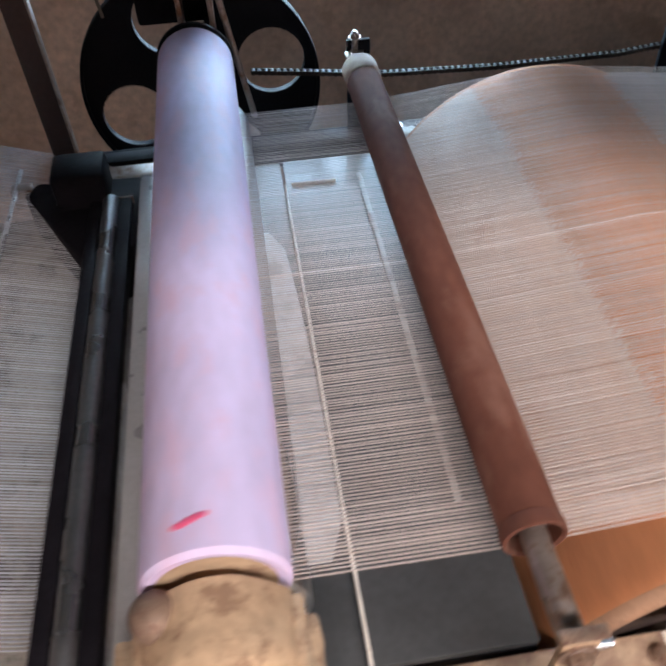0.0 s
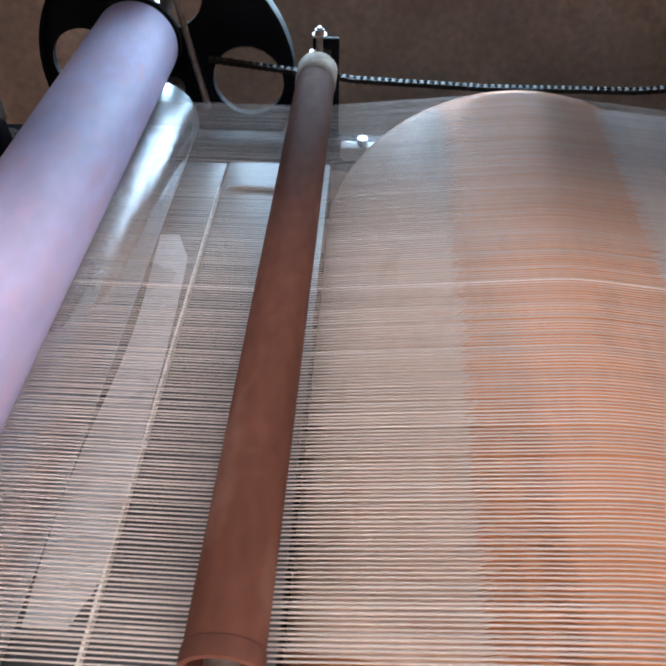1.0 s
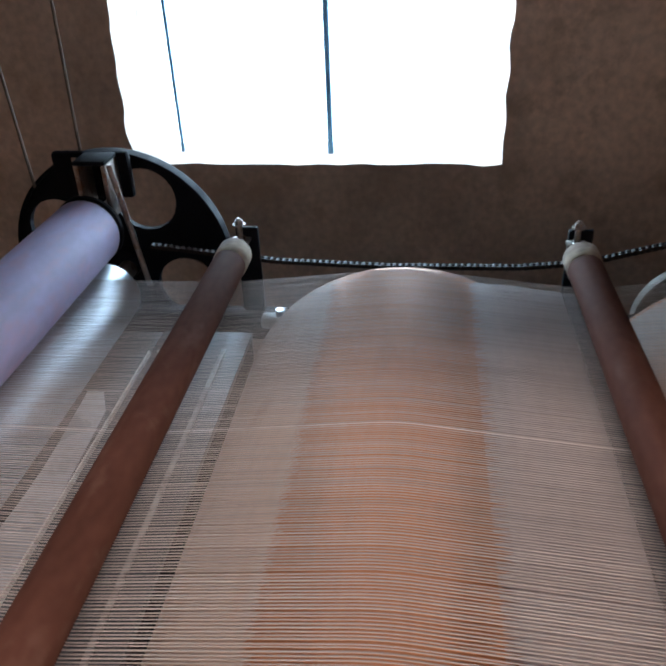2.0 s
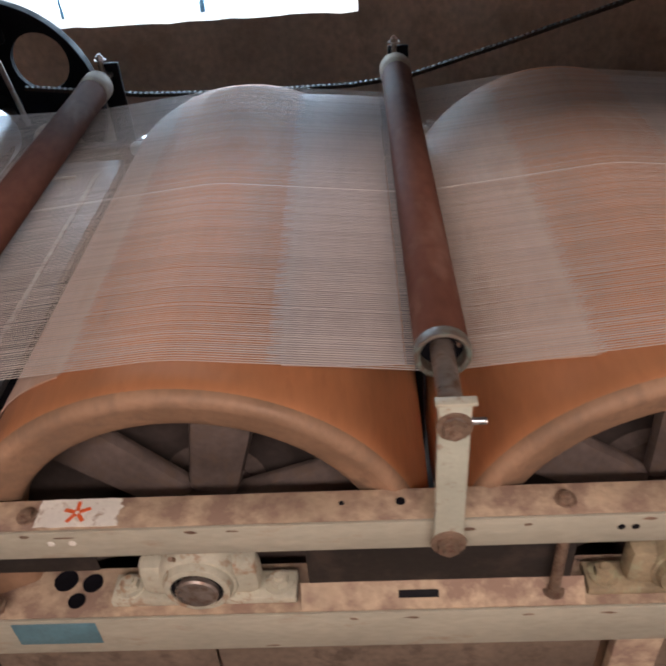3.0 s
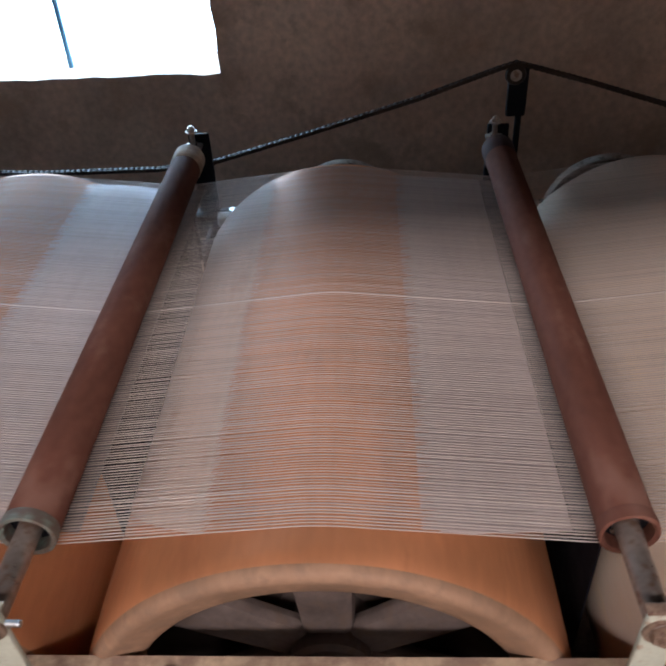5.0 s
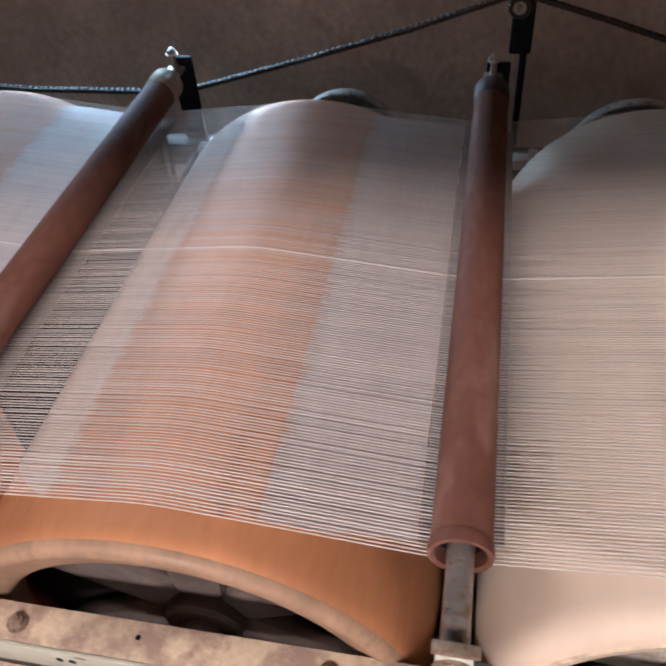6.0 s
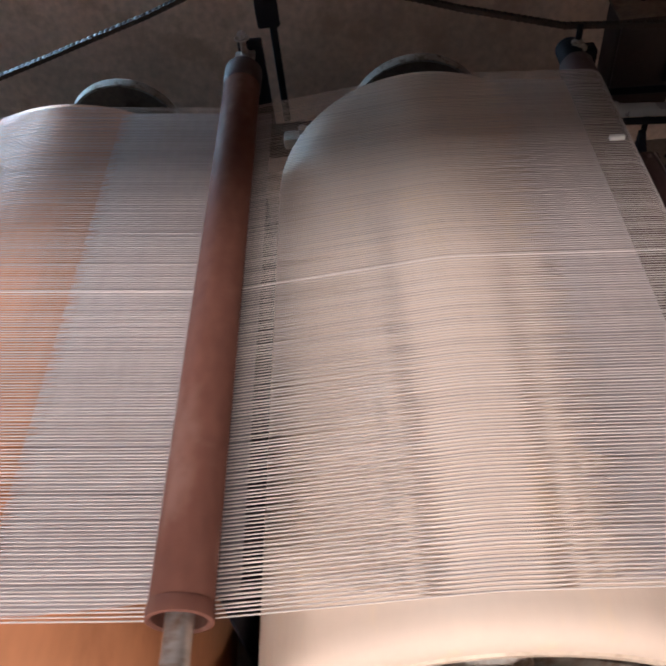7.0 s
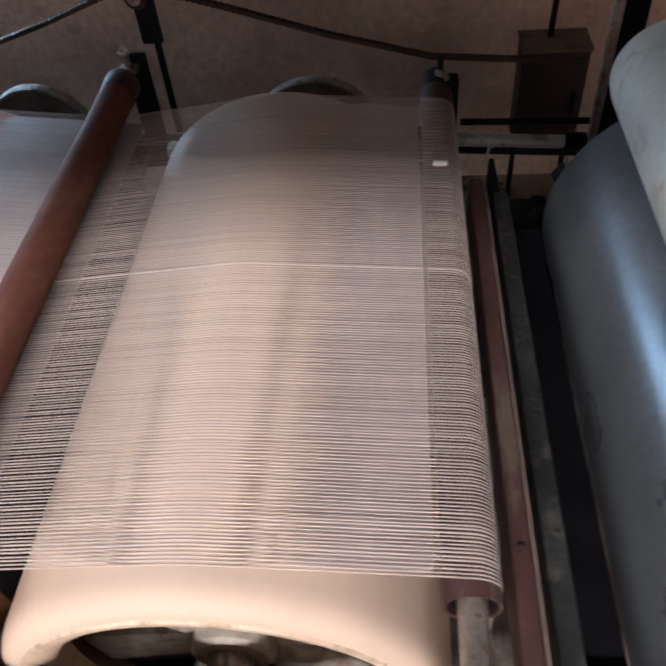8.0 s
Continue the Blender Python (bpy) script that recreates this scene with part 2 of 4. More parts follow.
# ---- the room ----
def wall(name, x0, x1, y0, y1, z0, z1, mat, holes=()):
    """A wall of thickness; holes are (x0, x1, z0, z1) through it, with rough broken edges."""
    bm = bmesh.new()
    along_x = abs(x1 - x0) > abs(y1 - y0)
    if not holes:
        box(bm, x0, x1, y0, y1, z0, z1, 0)
    else:
        hx0, hx1, hz0, hz1 = holes[0]
        outer = [(x0, z0), (x1, z0), (x1, z1), (x0, z1)]
        n = 22
        inner, side = [], []
        for a, b in (((hx0, hz0), (hx1, hz0)), ((hx1, hz0), (hx1, hz1)), ((hx1, hz1), (hx0, hz1)), ((hx0, hz1), (hx0, hz0))):
            for i in range(n):
                f = i / n
                j = 0.022 * noise.noise(Vector((a[0] + (b[0] - a[0]) * f, 3.1, a[1] + (b[1] - a[1]) * f)) * 7)
                j2 = 0.02 * noise.noise(Vector((a[0] + (b[0] - a[0]) * f, 8.1, a[1] + (b[1] - a[1]) * f)) * 9)
                inner.append((a[0] + (b[0] - a[0]) * f + j, a[1] + (b[1] - a[1]) * f + j2))
                side.append(len(side) // n)
        for y, flip in ((y0, False), (y1, True)):
            vo = [bm.verts.new((p[0], y, p[1])) for p in outer]
            vi = [bm.verts.new((p[0], y, p[1])) for p in inner]
            k = 4 * n
            for s in range(4):
                ring = [vi[(s * n + i) % k] for i in range(n + 1)]
                f = [vo[s], vo[(s + 1) % 4]] + ring[::-1]
                bm.faces.new(f if not flip else f[::-1])
            if not flip:
                first_o, first_i = vo, vi
            else:
                for i in range(k):
                    bm.faces.new((first_i[i], first_i[(i + 1) % k], vi[(i + 1) % k], vi[i]))
                for i in range(4):
                    bm.faces.new((first_o[i], vo[i], vo[(i + 1) % 4], first_o[(i + 1) % 4]))
    bmesh.ops.recalc_face_normals(bm, faces=bm.faces)
    ob = part(name, bm, mat)
    return tagged(ob, kind="structure")


wall("wall_north", -4.5, 5.5, WALL_Y, WALL_Y + 0.35, 0, 2.55, M_PLASTER, holes=((WIN_X0, WIN_X1, WIN_Z0, WIN_Z1),))
wall("wall_south", -4.5, 5.5, -4.0, -3.8, 2.6, 5.3, M_PLASTER, holes=((-2.6, 3.2, 4.25, 4.67),))
wall("wall_south_low", -4.5, 5.5, -4.0, -3.8, 0, 2.6, M_PLASTER, holes=((0.2, 3.0, 0.02, 2.3),))
wall("wall_west", -4.7, -4.5, -4.0, WALL_Y + 0.35, 0, 5.3, M_PLASTER)
wall("wall_east", 5.5, 5.7, -4.0, WALL_Y + 0.35, 0, 5.3, M_PLASTER)
wall("wall_drop", -4.5, 5.5, -1.0, -0.85, 2.55, 5.3, M_PLASTER)
tagged(part("floor", boxed(-4.7, 5.7, -4.0, WALL_Y + 0.35, -0.1, 0, bevel=0), M_FLOOR), kind="structure")
tagged(part("ceiling", boxed(-4.5, 5.5, -0.85, WALL_Y + 0.35, 2.55, 2.65, bevel=0), M_CEIL), kind="structure")
tagged(part("ceiling_high", boxed(-4.7, 5.7, -4.0, -0.85, 5.3, 5.4, bevel=0), M_CEIL), kind="structure")
tagged(part("ground", boxed(-40, 40, WALL_Y + 0.36, 60, -0.2, -0.1, bevel=0), M_FLOOR), kind="structure")

# the window: frame bars set in the opening, and the overexposed day behind it
window_1 = tagged(new("window_1"), "blue steel window bars in a broken plaster opening", "window", kind="structure")
part("mullion", rodded((-0.88, WALL_Y + 0.17, WIN_Z0 - 0.01), (-0.88, WALL_Y + 0.17, WIN_Z1 + 0.01), 0.014, 8), M_BLUE, window_1)
part("mullion", rodded((-1.60, WALL_Y + 0.2, WIN_Z0 - 0.01), (-1.60, WALL_Y + 0.2, WIN_Z1 + 0.01), 0.009, 8), M_BLUE, window_1)
tagged(part("backdrop", boxed(-9, 8, WALL_Y + 2.2, WALL_Y + 2.25, -0.1, 9, bevel=0), M_DAY), kind="structure")

# ---- plan of the machine ----
DRUM_TOP, DRUM_R = 1.252, (0.484, 0.484, 0.425)
DRUM_X = (-0.492, 0.490, 1.472)
ROLLER_X = (-1.0, 0.0, 1.0)
ROLLER_Z, ROLLER_R, ROLLER_L = 1.25, 0.048, 1.485
END_X, END_Z, END_R = 1.912, 1.178, 0.046
SHEET_Y0, SHEET_Y1 = 0.014, 1.40
LILAC_X, LILAC_Z, LILAC_R = -1.457, 1.306, 0.103
turning = []


# ---- drying drums ----
def drum(x, R, shell_mat, label, speed, start):
    # the copper drums have a wide dished lip, the beige one a rounded nose
    if shell_mat is M_COPPER:
        lip_mat = M_LIP
        nose = [(R - 0.001, -0.03), (R - 0.003, -0.046), (R - 0.007, -0.056), (R - 0.03, -0.05)]
        lip = [(R - 0.006, -0.0555), (R - 0.009, -0.066), (R - 0.016, -0.074), (R - 0.026, -0.077), (R - 0.036, -0.074), (R - 0.052, -0.067),
               (R - 0.075, -0.057), (R - 0.094, -0.049), (R - 0.101, -0.042), (R - 0.104, -0.03), (R - 0.104, 0.02), (R - 0.094, 0.02), (R - 0.05, -0.03), (R - 0.006, -0.0555)]
    else:
        lip_mat = M_LIP_PALE
        nose = [(R - 0.002, -0.018), (R - 0.008, -0.036), (R - 0.02, -0.049), (R - 0.036, -0.055), (R - 0.05, -0.055), (R - 0.062, -0.03)]
        lip = [(R - 0.046, -0.0545), (R - 0.05, -0.059), (R - 0.062, -0.058), (R - 0.078, -0.05), (R - 0.094, -0.04), (R - 0.102, -0.03),
               (R - 0.105, -0.01), (R - 0.105, 0.03), (R - 0.095, 0.03), (R - 0.06, -0.03), (R - 0.046, -0.0545)]
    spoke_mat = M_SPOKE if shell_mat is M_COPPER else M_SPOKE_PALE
    z = DRUM_TOP - R
    d = thing("drying_drum", x, 0, z, label, "drying drum", "drying drums")
    part("shell", turned([(R - 0.012, 0.0), (R - 0.012, 1.395), (R, 1.41), (R, 0.0)] + nose + [(R - 0.012, 0.0)], 288), shell_mat, d)
    part("front_flange", turned(lip, 96), lip_mat, d, "worn tan lip")
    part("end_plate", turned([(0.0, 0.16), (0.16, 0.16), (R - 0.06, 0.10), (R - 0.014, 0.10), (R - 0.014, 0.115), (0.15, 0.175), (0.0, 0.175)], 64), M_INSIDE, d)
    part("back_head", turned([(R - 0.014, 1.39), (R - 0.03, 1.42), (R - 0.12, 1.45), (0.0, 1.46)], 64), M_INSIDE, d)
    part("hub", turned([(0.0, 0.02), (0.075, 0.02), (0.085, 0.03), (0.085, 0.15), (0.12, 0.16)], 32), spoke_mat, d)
    for i in range(6):
        bm = bmesh.new()
        box(bm, -0.065, 0.065, 0.0, 0.05, 0.07, R - 0.10, 0.024)
        for q in bm.verts:
            q.co.x *= 0.85 + 0.6 * (q.co.z / R) ** 3
        s = part("spoke", bm, spoke_mat, d)
        s.matrix_basis = pose(0, 0.05, 0, 0, 60 * i, 0)
    part("shaft", turned([(0.0, -0.142), (0.04, -0.142), (0.044, -0.138), (0.044, 1.58), (0.0, 1.58)], 32), M_SHAFT, d)
    turning.append((d, x, 0, z, speed, start))
    return d


drum(DRUM_X[0], DRUM_R[0], M_COPPER, "copper-coloured drying drum with open spoked end under white yarn", 120, 12)
drum(DRUM_X[1], DRUM_R[1], M_COPPER, "orange copper drying drum turning under the yarn sheet", 120, 0)
drum(DRUM_X[2], DRUM_R[2], M_BEIGE, "beige coated drying drum turning under the yarn sheet", 137, 0)


def sprocket_hoop(x, top, r):
    """The dusty round cover of a drum's drive sprocket, seen over the back of the yarns."""
    g = thing("sprocket_cover", x, 1.87, 0.0, "dusty round sprocket cover behind a drying drum", "cover", "sprocket covers")
    z = top - r
    part("hoop", turned([(r - 0.012, 0.0), (r - 0.003, -0.004), (r, 0.003), (r, 0.034), (r - 0.008, 0.036), (r - 0.012, 0.0)], 72, 0, z), M_DUSTY, g, "pale worn rim")
    part("disc", turned([(0.0, 0.012), (r - 0.0125, 0.012), (r - 0.0125, 0.018), (0.0, 0.018)], 64, 0, z), M_SKIRT, g)
    part("stand", boxed(-0.03, 0.03, 0.019, 0.03, 0.0, z, bevel=0.002), M_BLACK, g)


M_DUSTY = material("dusty_iron", (0.32, 0.28, 0.24), 0.75, 0.1, 0.25, 14, 90, 0.2, dirt=(0.10, 0.06, 0.045), dirt_amount=0.35)
sprocket_hoop(0.489, 1.044, 0.20)
sprocket_hoop(1.507, 1.034, 0.24)


# ---- added sheets that tint the drum flanks and roller shade under the yarns ----
def tint_sheet(line, mat, label, fray0=0.0, fray1=0.0, on=None):
    """An added bent sheet that tints what shows under the yarns; fray0 and fray1 are the lengths of thinning strips
    that soften its two long sides.
    """
    g = thing("tint_sheet", line[0][0], 0.0, line[0][1], label, "metal sheet", "guard sheets")
    bm = bmesh.new()
    x0, z0 = line[0]
    rows = []
    for y in (0.03, 1.39):
        # the front edge is cut back where the sheet hangs low
        ys = [y + ((0.45 if on == 0 else 1.05) * max(1.21 - z, 0) if y < 1 else 0) for x, z in line]
        up = [bm.verts.new((x - x0, b, z - z0)) for (x, z), b in zip(line, ys)]
        dn = [bm.verts.new((x - x0, b, z - z0 - 0.003)) for (x, z), b in zip(line, ys)]
        rows.append((up, dn))
    (u0, d0), (u1, d1) = rows
    n = len(line)
    for i in range(n - 1):
        bm.faces.new((u0[i], u0[i + 1], u1[i + 1], u1[i]))
        bm.faces.new((d0[i + 1], d0[i], d1[i], d1[i + 1]))
        bm.faces.new((u0[i + 1], u0[i], d0[i], d0[i + 1]))
        bm.faces.new((u1[i], u1[i + 1], d1[i + 1], d1[i]))
    for i in (0, n - 1):
        bm.faces.new((u0[i], u1[i], d1[i], d0[i]))
    bmesh.ops.recalc_face_normals(bm, faces=bm.faces)
    part("sheet", bm, mat, g)
    rng = random.Random(int(x0 * 1000))
    for fray, (ex, ez), s in ((fray0, line[0], -1), (fray1, line[-1], 1)):
        if not fray:
            continue
        vs, fs = [], []
        y = 0.03
        while y < 1.386:
            w = rng.uniform(0.003, 0.006)
            reach = fray * (0.25 + 0.75 * rng.random()) * (1 + 0.35 * noise.noise(Vector((y * 4, x0, s))))
            k = len(vs)
            for f in (-0.002 / reach, 0.25, 0.5, 0.75, 1.0):
                px_, half = ex + s * reach * f, w * (0.5 - 0.38 * max(f, 0))
                if on is None:
                    pz = ez + max(f, 0) * reach * 0.05 + 0.0004
                else:
                    pz = DRUM_TOP - DRUM_R[on] + math.sqrt((DRUM_R[on] + 0.0052) ** 2 - (px_ - DRUM_X[on]) ** 2)
                vs += [(px_ - x0, y + w / 2 - half, pz - z0), (px_ - x0, y + w / 2 + half, pz - z0)]
            fs += [(k + 2 * i, k + 2 * i + 1, k + 2 * i + 3, k + 2 * i + 2) for i in range(4)]
            y += w
        me = bpy.data.meshes.new("soft_edge")
        me.from_pydata(vs, [], fs)
        me.materials.append(mat)
        ob = new("soft_edge", me)
        ob.parent = g
    mid = line[len(line) // 2]
    part("arm", boxed(-0.006, 0.006, 1.30, 1.62, -0.212, -0.20, bevel=0.001), M_BLACK, g).matrix_basis = pose(mid[0] - x0, 0, mid[1] - z0)
    part("arm", boxed(-0.006, 0.006, 1.30, 1.312, -0.1995, -0.008, bevel=0.001), M_BLACK, g).matrix_basis = pose(mid[0] - x0, 0, mid[1] - z0)


def hugging(k, dx0, dx1, n=12):
    """Points of a sheet that lies close on the flank of drum k."""
    r = DRUM_R[k] + 0.005
    return [(DRUM_X[k] + dx, DRUM_TOP - DRUM_R[k] + math.sqrt(r * r - dx * dx)) for dx in [dx0 + (dx1 - dx0) * i / n for i in range(n + 1)]]


BESIDE = "added grey sheet tinting the flank beside a copper drum"
FLANK = "added pinkish beige sheet tinting the flank of a copper drum"
tint_sheet(hugging(0, -0.468, -0.21), M_TINT_PINK, FLANK, 0, 0.035, 0)
tint_sheet([(-0.285, 1.217), (-0.20, 1.210), (-0.10, 1.197), (-0.062, 1.191)], M_TINT_GREY, BESIDE, 0.07, 0)
tint_sheet([(-0.059, 1.19), (-0.03, 1.188), (0.03, 1.188), (0.055, 1.185)], M_ROLLER_SHADE, "added dark sheet for the shade under a guide roller")
tint_sheet(hugging(1, -0.43, -0.215), M_TINT_PINK, FLANK, 0, 0.035, 1)
tint_sheet([(0.70, 1.216), (0.76, 1.210), (0.90, 1.197), (0.93, 1.193)], M_TINT_GREY, BESIDE, 0.09, 0)
tint_sheet([(0.933, 1.193), (0.96, 1.19), (1.0, 1.186), (1.07, 1.178)], M_ROLLER_SHADE, "added dark sheet for the shade under a guide roller")
tint_sheet([(1.71, 1.2205), (1.75, 1.216), (1.80, 1.210), (1.855, 1.203)], M_TINT_GREY, "added grey sheet tinting the flank beside the beige drum", 0.10, 0)
# added black sheets that stand for the shade between the drums
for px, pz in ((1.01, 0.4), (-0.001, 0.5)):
    screen = thing("gap_screen", px, 0.0, 0.0, "added black sheet darkening the gap between two drying drums", "metal sheet", "partition plates")
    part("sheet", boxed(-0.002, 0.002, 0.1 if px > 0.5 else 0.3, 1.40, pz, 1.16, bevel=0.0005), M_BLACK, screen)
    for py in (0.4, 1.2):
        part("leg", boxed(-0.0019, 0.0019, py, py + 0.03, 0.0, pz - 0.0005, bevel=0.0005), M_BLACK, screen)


# ---- guide rollers ----
def guide_roller(x, label, ring_mat, collar_mat):
    r = thing("guide_roller", x, 0, ROLLER_Z, label, "guide roller", "guide rollers")
    R, L = ROLLER_R, ROLLER_L
    part("tube", turned([(R - 0.006, 0.0), (R - 0.002, -0.001), (R, 0.004), (R, L), (R - 0.006, L), (R - 0.006, 0.0)], 48), M_TUBE, r)
    part("front_ring", turned([(R - 0.008, 0.03), (R - 0.008, -0.004), (R - 0.003, -0.008), (R + 0.0015, -0.006), (R + 0.0025, 0.006), (R + 0.001, 0.018)], 48), ring_mat, r)
    part("end_plug", turned([(0.0, 0.022), (R - 0.009, 0.022), (R - 0.009, 0.03), (0, 0.03)], 32), M_BLACK, r)
    part("back_collar", turned([(R + 0.0003, L - 0.075), (R + 0.0025, L - 0.07), (R + 0.003, L + 0.004), (R - 0.003, L + 0.016), (R - 0.012, L + 0.03), (0.022, L + 0.034), (0.0, L + 0.034)], 40), collar_mat, r, "dusty back collar")
    part("shaft", turned([(0.0, -0.176), (0.019, -0.176), (0.021, -0.172), (0.021, 0.025), (0.0, 0.025)], 24), M_SHAFT, r)
    part("back_shaft", turned([(0.0, L + 0.03), (0.017, L + 0.03), (0.017, L + 0.13), (0.0, L + 0.13)], 20), M_SHAFT, r)
    bm = hexbolt(bmesh.new(), 0.022, L * 0, 0, 0.008, 0.006, washer=False)
    part("grub_screw", bm, M_RUST, r).matrix_basis = pose(0, 0.03, 0.02)
    turning.append((r, x, 0, ROLLER_Z, -1195, 20))
    return r


guide_roller(ROLLER_X[0], "dark brown tubular guide roller pressing on the yarn", M_TUBE, M_DUST)
guide_roller(ROLLER_X[1], "reddish brown guide roller between the two copper drums", M_TEAL, M_DUST)
guide_roller(ROLLER_X[2], "brown guide roller between copper and beige drums", M_TUBE, M_ENDBAR)


def roller_bracket(x, cap_mat, bar_mat=M_GREEN):
    b = thing("roller_bracket", x, -0.16, 0.99, "grey-green flat bar bracket holding a roller shaft", "bracket", "roller brackets")
    part("bar", boxed(-0.026, 0.026, -0.012, 0.0, -0.06, 0.30, bevel=0.003), bar_mat, b)
    part("cap", boxed(-0.031, 0.034, -0.015, 0.004, 0.3005, 0.307, bevel=0.002), cap_mat, b)
    part("shaft_bolt", bolted(0, -0.012, 0.258, 0.019, 0.012), M_RUST, b)
    part("lower_bolt", bolted(0, -0.012, -0.033, 0.021, 0.013), M_RUST, b)
    part("side_screw", rodded((0.026, -0.006, 0.262), (0.05, -0.006, 0.262), 0.006), M_STEEL, b, "bright set screw")
    part("foot", boxed(-0.026, 0.026, 0.0005, 0.0108, -0.06, -0.008, bevel=0.002), M_GREEN, b)
    return b


for rx, cap_mat in zip(ROLLER_X, (M_RUST, M_BEARING, M_RUST)):
    roller_bracket(rx, cap_mat, M_CAKED if rx < 0 else M_GREEN)


def back_bracket(x):
    b = thing("back_bracket", x, 1.6, 1.0, "dark iron back bracket with bright nut", "bracket", "back brackets")
    part("bar", boxed(-0.02, 0.05, -0.008, 0.008, -0.04, 0.29, bevel=0.003), M_BLACK, b)
    part("clamp", boxed(-0.028, 0.028, -0.05, -0.009, 0.25, 0.262, bevel=0.003), M_SHAFT, b)
    part("pin", rodded((0, -0.03, 0.255), (0, -0.03, 0.325), 0.009), M_SHAFT, b)
    part("nut", bolted(0, -0.03, 0.308, 0.013, 0.012, axis="z"), M_SHAFT, b)
    return b


for rx in ROLLER_X:
    back_bracket(rx)

# ---- front rails ----
upper = thing("upper_rail", 0, 0, 0.987, "angle iron rail with dusty top and grey-green face", "rail")
part("top_flange", boxed(-1.5, 2.6, -0.141, -0.070, -0.008, 0.0, bevel=0.0015), M_DUST, upper, "dust-covered brown top")
part("front_flange", boxed(-1.5, 2.6, -0.149, -0.1412, -0.074, 0.001, bevel=0.002), M_RAIL, upper)
for bx in (0.217, 0.80, 1.62, -0.78):
    part("bolt", bolted(bx, -0.108, 0.0, 0.013, 0.009, axis="z"), M_RUST, upper)
for hx, r in ((-0.081, 0.009), (-0.19, 0.005), (0.9, 0.006), (0.45, 0.005)):
    part("hole", rodded((hx, -0.1, -0.003), (hx, -0.1, 0.0008), r), M_BLACK, upper)
for hx in (-0.73, -0.69, 0.31, 0.335):
    part("hole", rodded((hx, -0.1498, -0.03), (hx, -0.143, -0.03), 0.007), M_WHITE if hx < 0 else M_BLACK, upper)

lower = thing("lower_rail", 0, 0, 0.694, "channel rail carrying bearings, dusty top and painted face", "rail")
part("top_flange", boxed(-1.5, 2.6, -0.138, -0.02, -0.008, 0.0, bevel=0.0015), M_DUST, lower, "tan dust-covered top")
part("front_flange", boxed(-1.5, 2.6, -0.146, -0.1382, -0.122, 0.001, bevel=0.002), M_RAIL, lower)
part("slot", boxed(-0.041, 0.041, -0.008, 0.008, -0.002, 0.001, bevel=0.0005), M_BLACK, lower).matrix_basis = pose(-0.047, -0.117, 0.0224, 46.5, 0, 0)
part("paint_patch", boxed(-0.9, -0.72, -0.1468, -0.14, -0.085, -0.008, bevel=0.0003), M_TURQ, lower, "smeared turquoise paint")
for hx, hy, r in ((-0.806, -0.05, 0.026), (-0.745, -0.058, 0.022), (-0.769, -0.1, 0.018)):
    part("hole", turned([(0, -0.001), (r, -0.001), (r, 0.003), (0, 0.003)], 20), M_BLACK, lower).matrix_basis = pose(hx, hy, 0.0, 90, 0, 0)

for cx0, cx1 in ((-0.288, 0.288), (0.692, 1.268)):
    bm = bmesh.new()
    sec = ((-0.1372, 0.0006), (-0.0985, 0.042), (-0.0965, 0.0405), (-0.134, 0.0003))
    ends = [[bm.verts.new((x, y, z)) for y, z in sec] for x in (cx0, cx1)]
    for i in range(4):
        bm.faces.new((ends[0][i], ends[0][(i + 1) % 4], ends[1][(i + 1) % 4], ends[1][i]))
    bm.faces.new(ends[0])
    bm.faces.new(ends[1][::-1])
    bmesh.ops.recalc_face_normals(bm, faces=bm.faces)
    part("sloping_cover", bm, M_DUST if cx0 < 0 else M_DIRT, lower)
rng = random.Random(11)
for owner, fy, span, z0 in ((upper, -0.1492, 0.06, -0.066), (lower, -0.1462, 0.1, -0.112)):
    for i in range(16):
        bm = bmesh.new()
        a = rng.uniform(-1.0, 2.0)
        zz = z0 + span * rng.choice((0.0, 0.95, rng.random()))
        bmesh.ops.create_circle(bm, cap_ends=True, segments=9, radius=1, matrix=pose(a, fy, zz, 90, 0, 0) @ Matrix.Diagonal((rng.uniform(0.004, 0.022), rng.uniform(0.002, 0.005), 1, 1)))
        for q in bm.verts:
            q.co += Vector((rng.uniform(-0.003, 0.003), 0, rng.uniform(-0.0015, 0.0015)))
        part("paint_chip", bm, M_RUST, owner)

sticker = thing("sticker", -0.685, -0.104, 0.9878, "torn white sticker with orange marks on the rail", "sticker")
bm = bmesh.new()
rim = []
for i in range(36):
    f = i / 36 * 4
    s, g = int(f), f - int(f)
    cx, cy = ((-1 + 2 * g, -1), (1, -1 + 2 * g), (1 - 2 * g, 1), (-1, 1 - 2 * g))[s]
    jit = 0.006 * noise.noise(Vector((i * 1.7, 0, 4)))
    rim.append((cx * 0.075 + jit + (0.01 * random.random() if cx > 0.9 else 0), cy * 0.032 + jit * 0.6))
fa = bm.faces.new([bm.verts.new((a, b, 0)) for a, b in rim])
ex = bmesh.ops.extrude_face_region(bm, geom=[fa])
bmesh.ops.translate(bm, vec=(0, 0, 0.001), verts=[q for q in ex["geom"] if isinstance(q, bmesh.types.BMVert)])
bmesh.ops.recalc_face_normals(bm, faces=bm.faces)
part("paper", bm, M_WHITE, sticker)
for i in range(5):
    a = 72 * i + 20
    bm = boxed(0.004, 0.026, -0.004, 0.004, 0.0, 0.0006, bevel=0)
    part("mark", bm, M_ORANGE, sticker).matrix_basis = pose(0.0, 0, 0.0012, 0, 0, a)


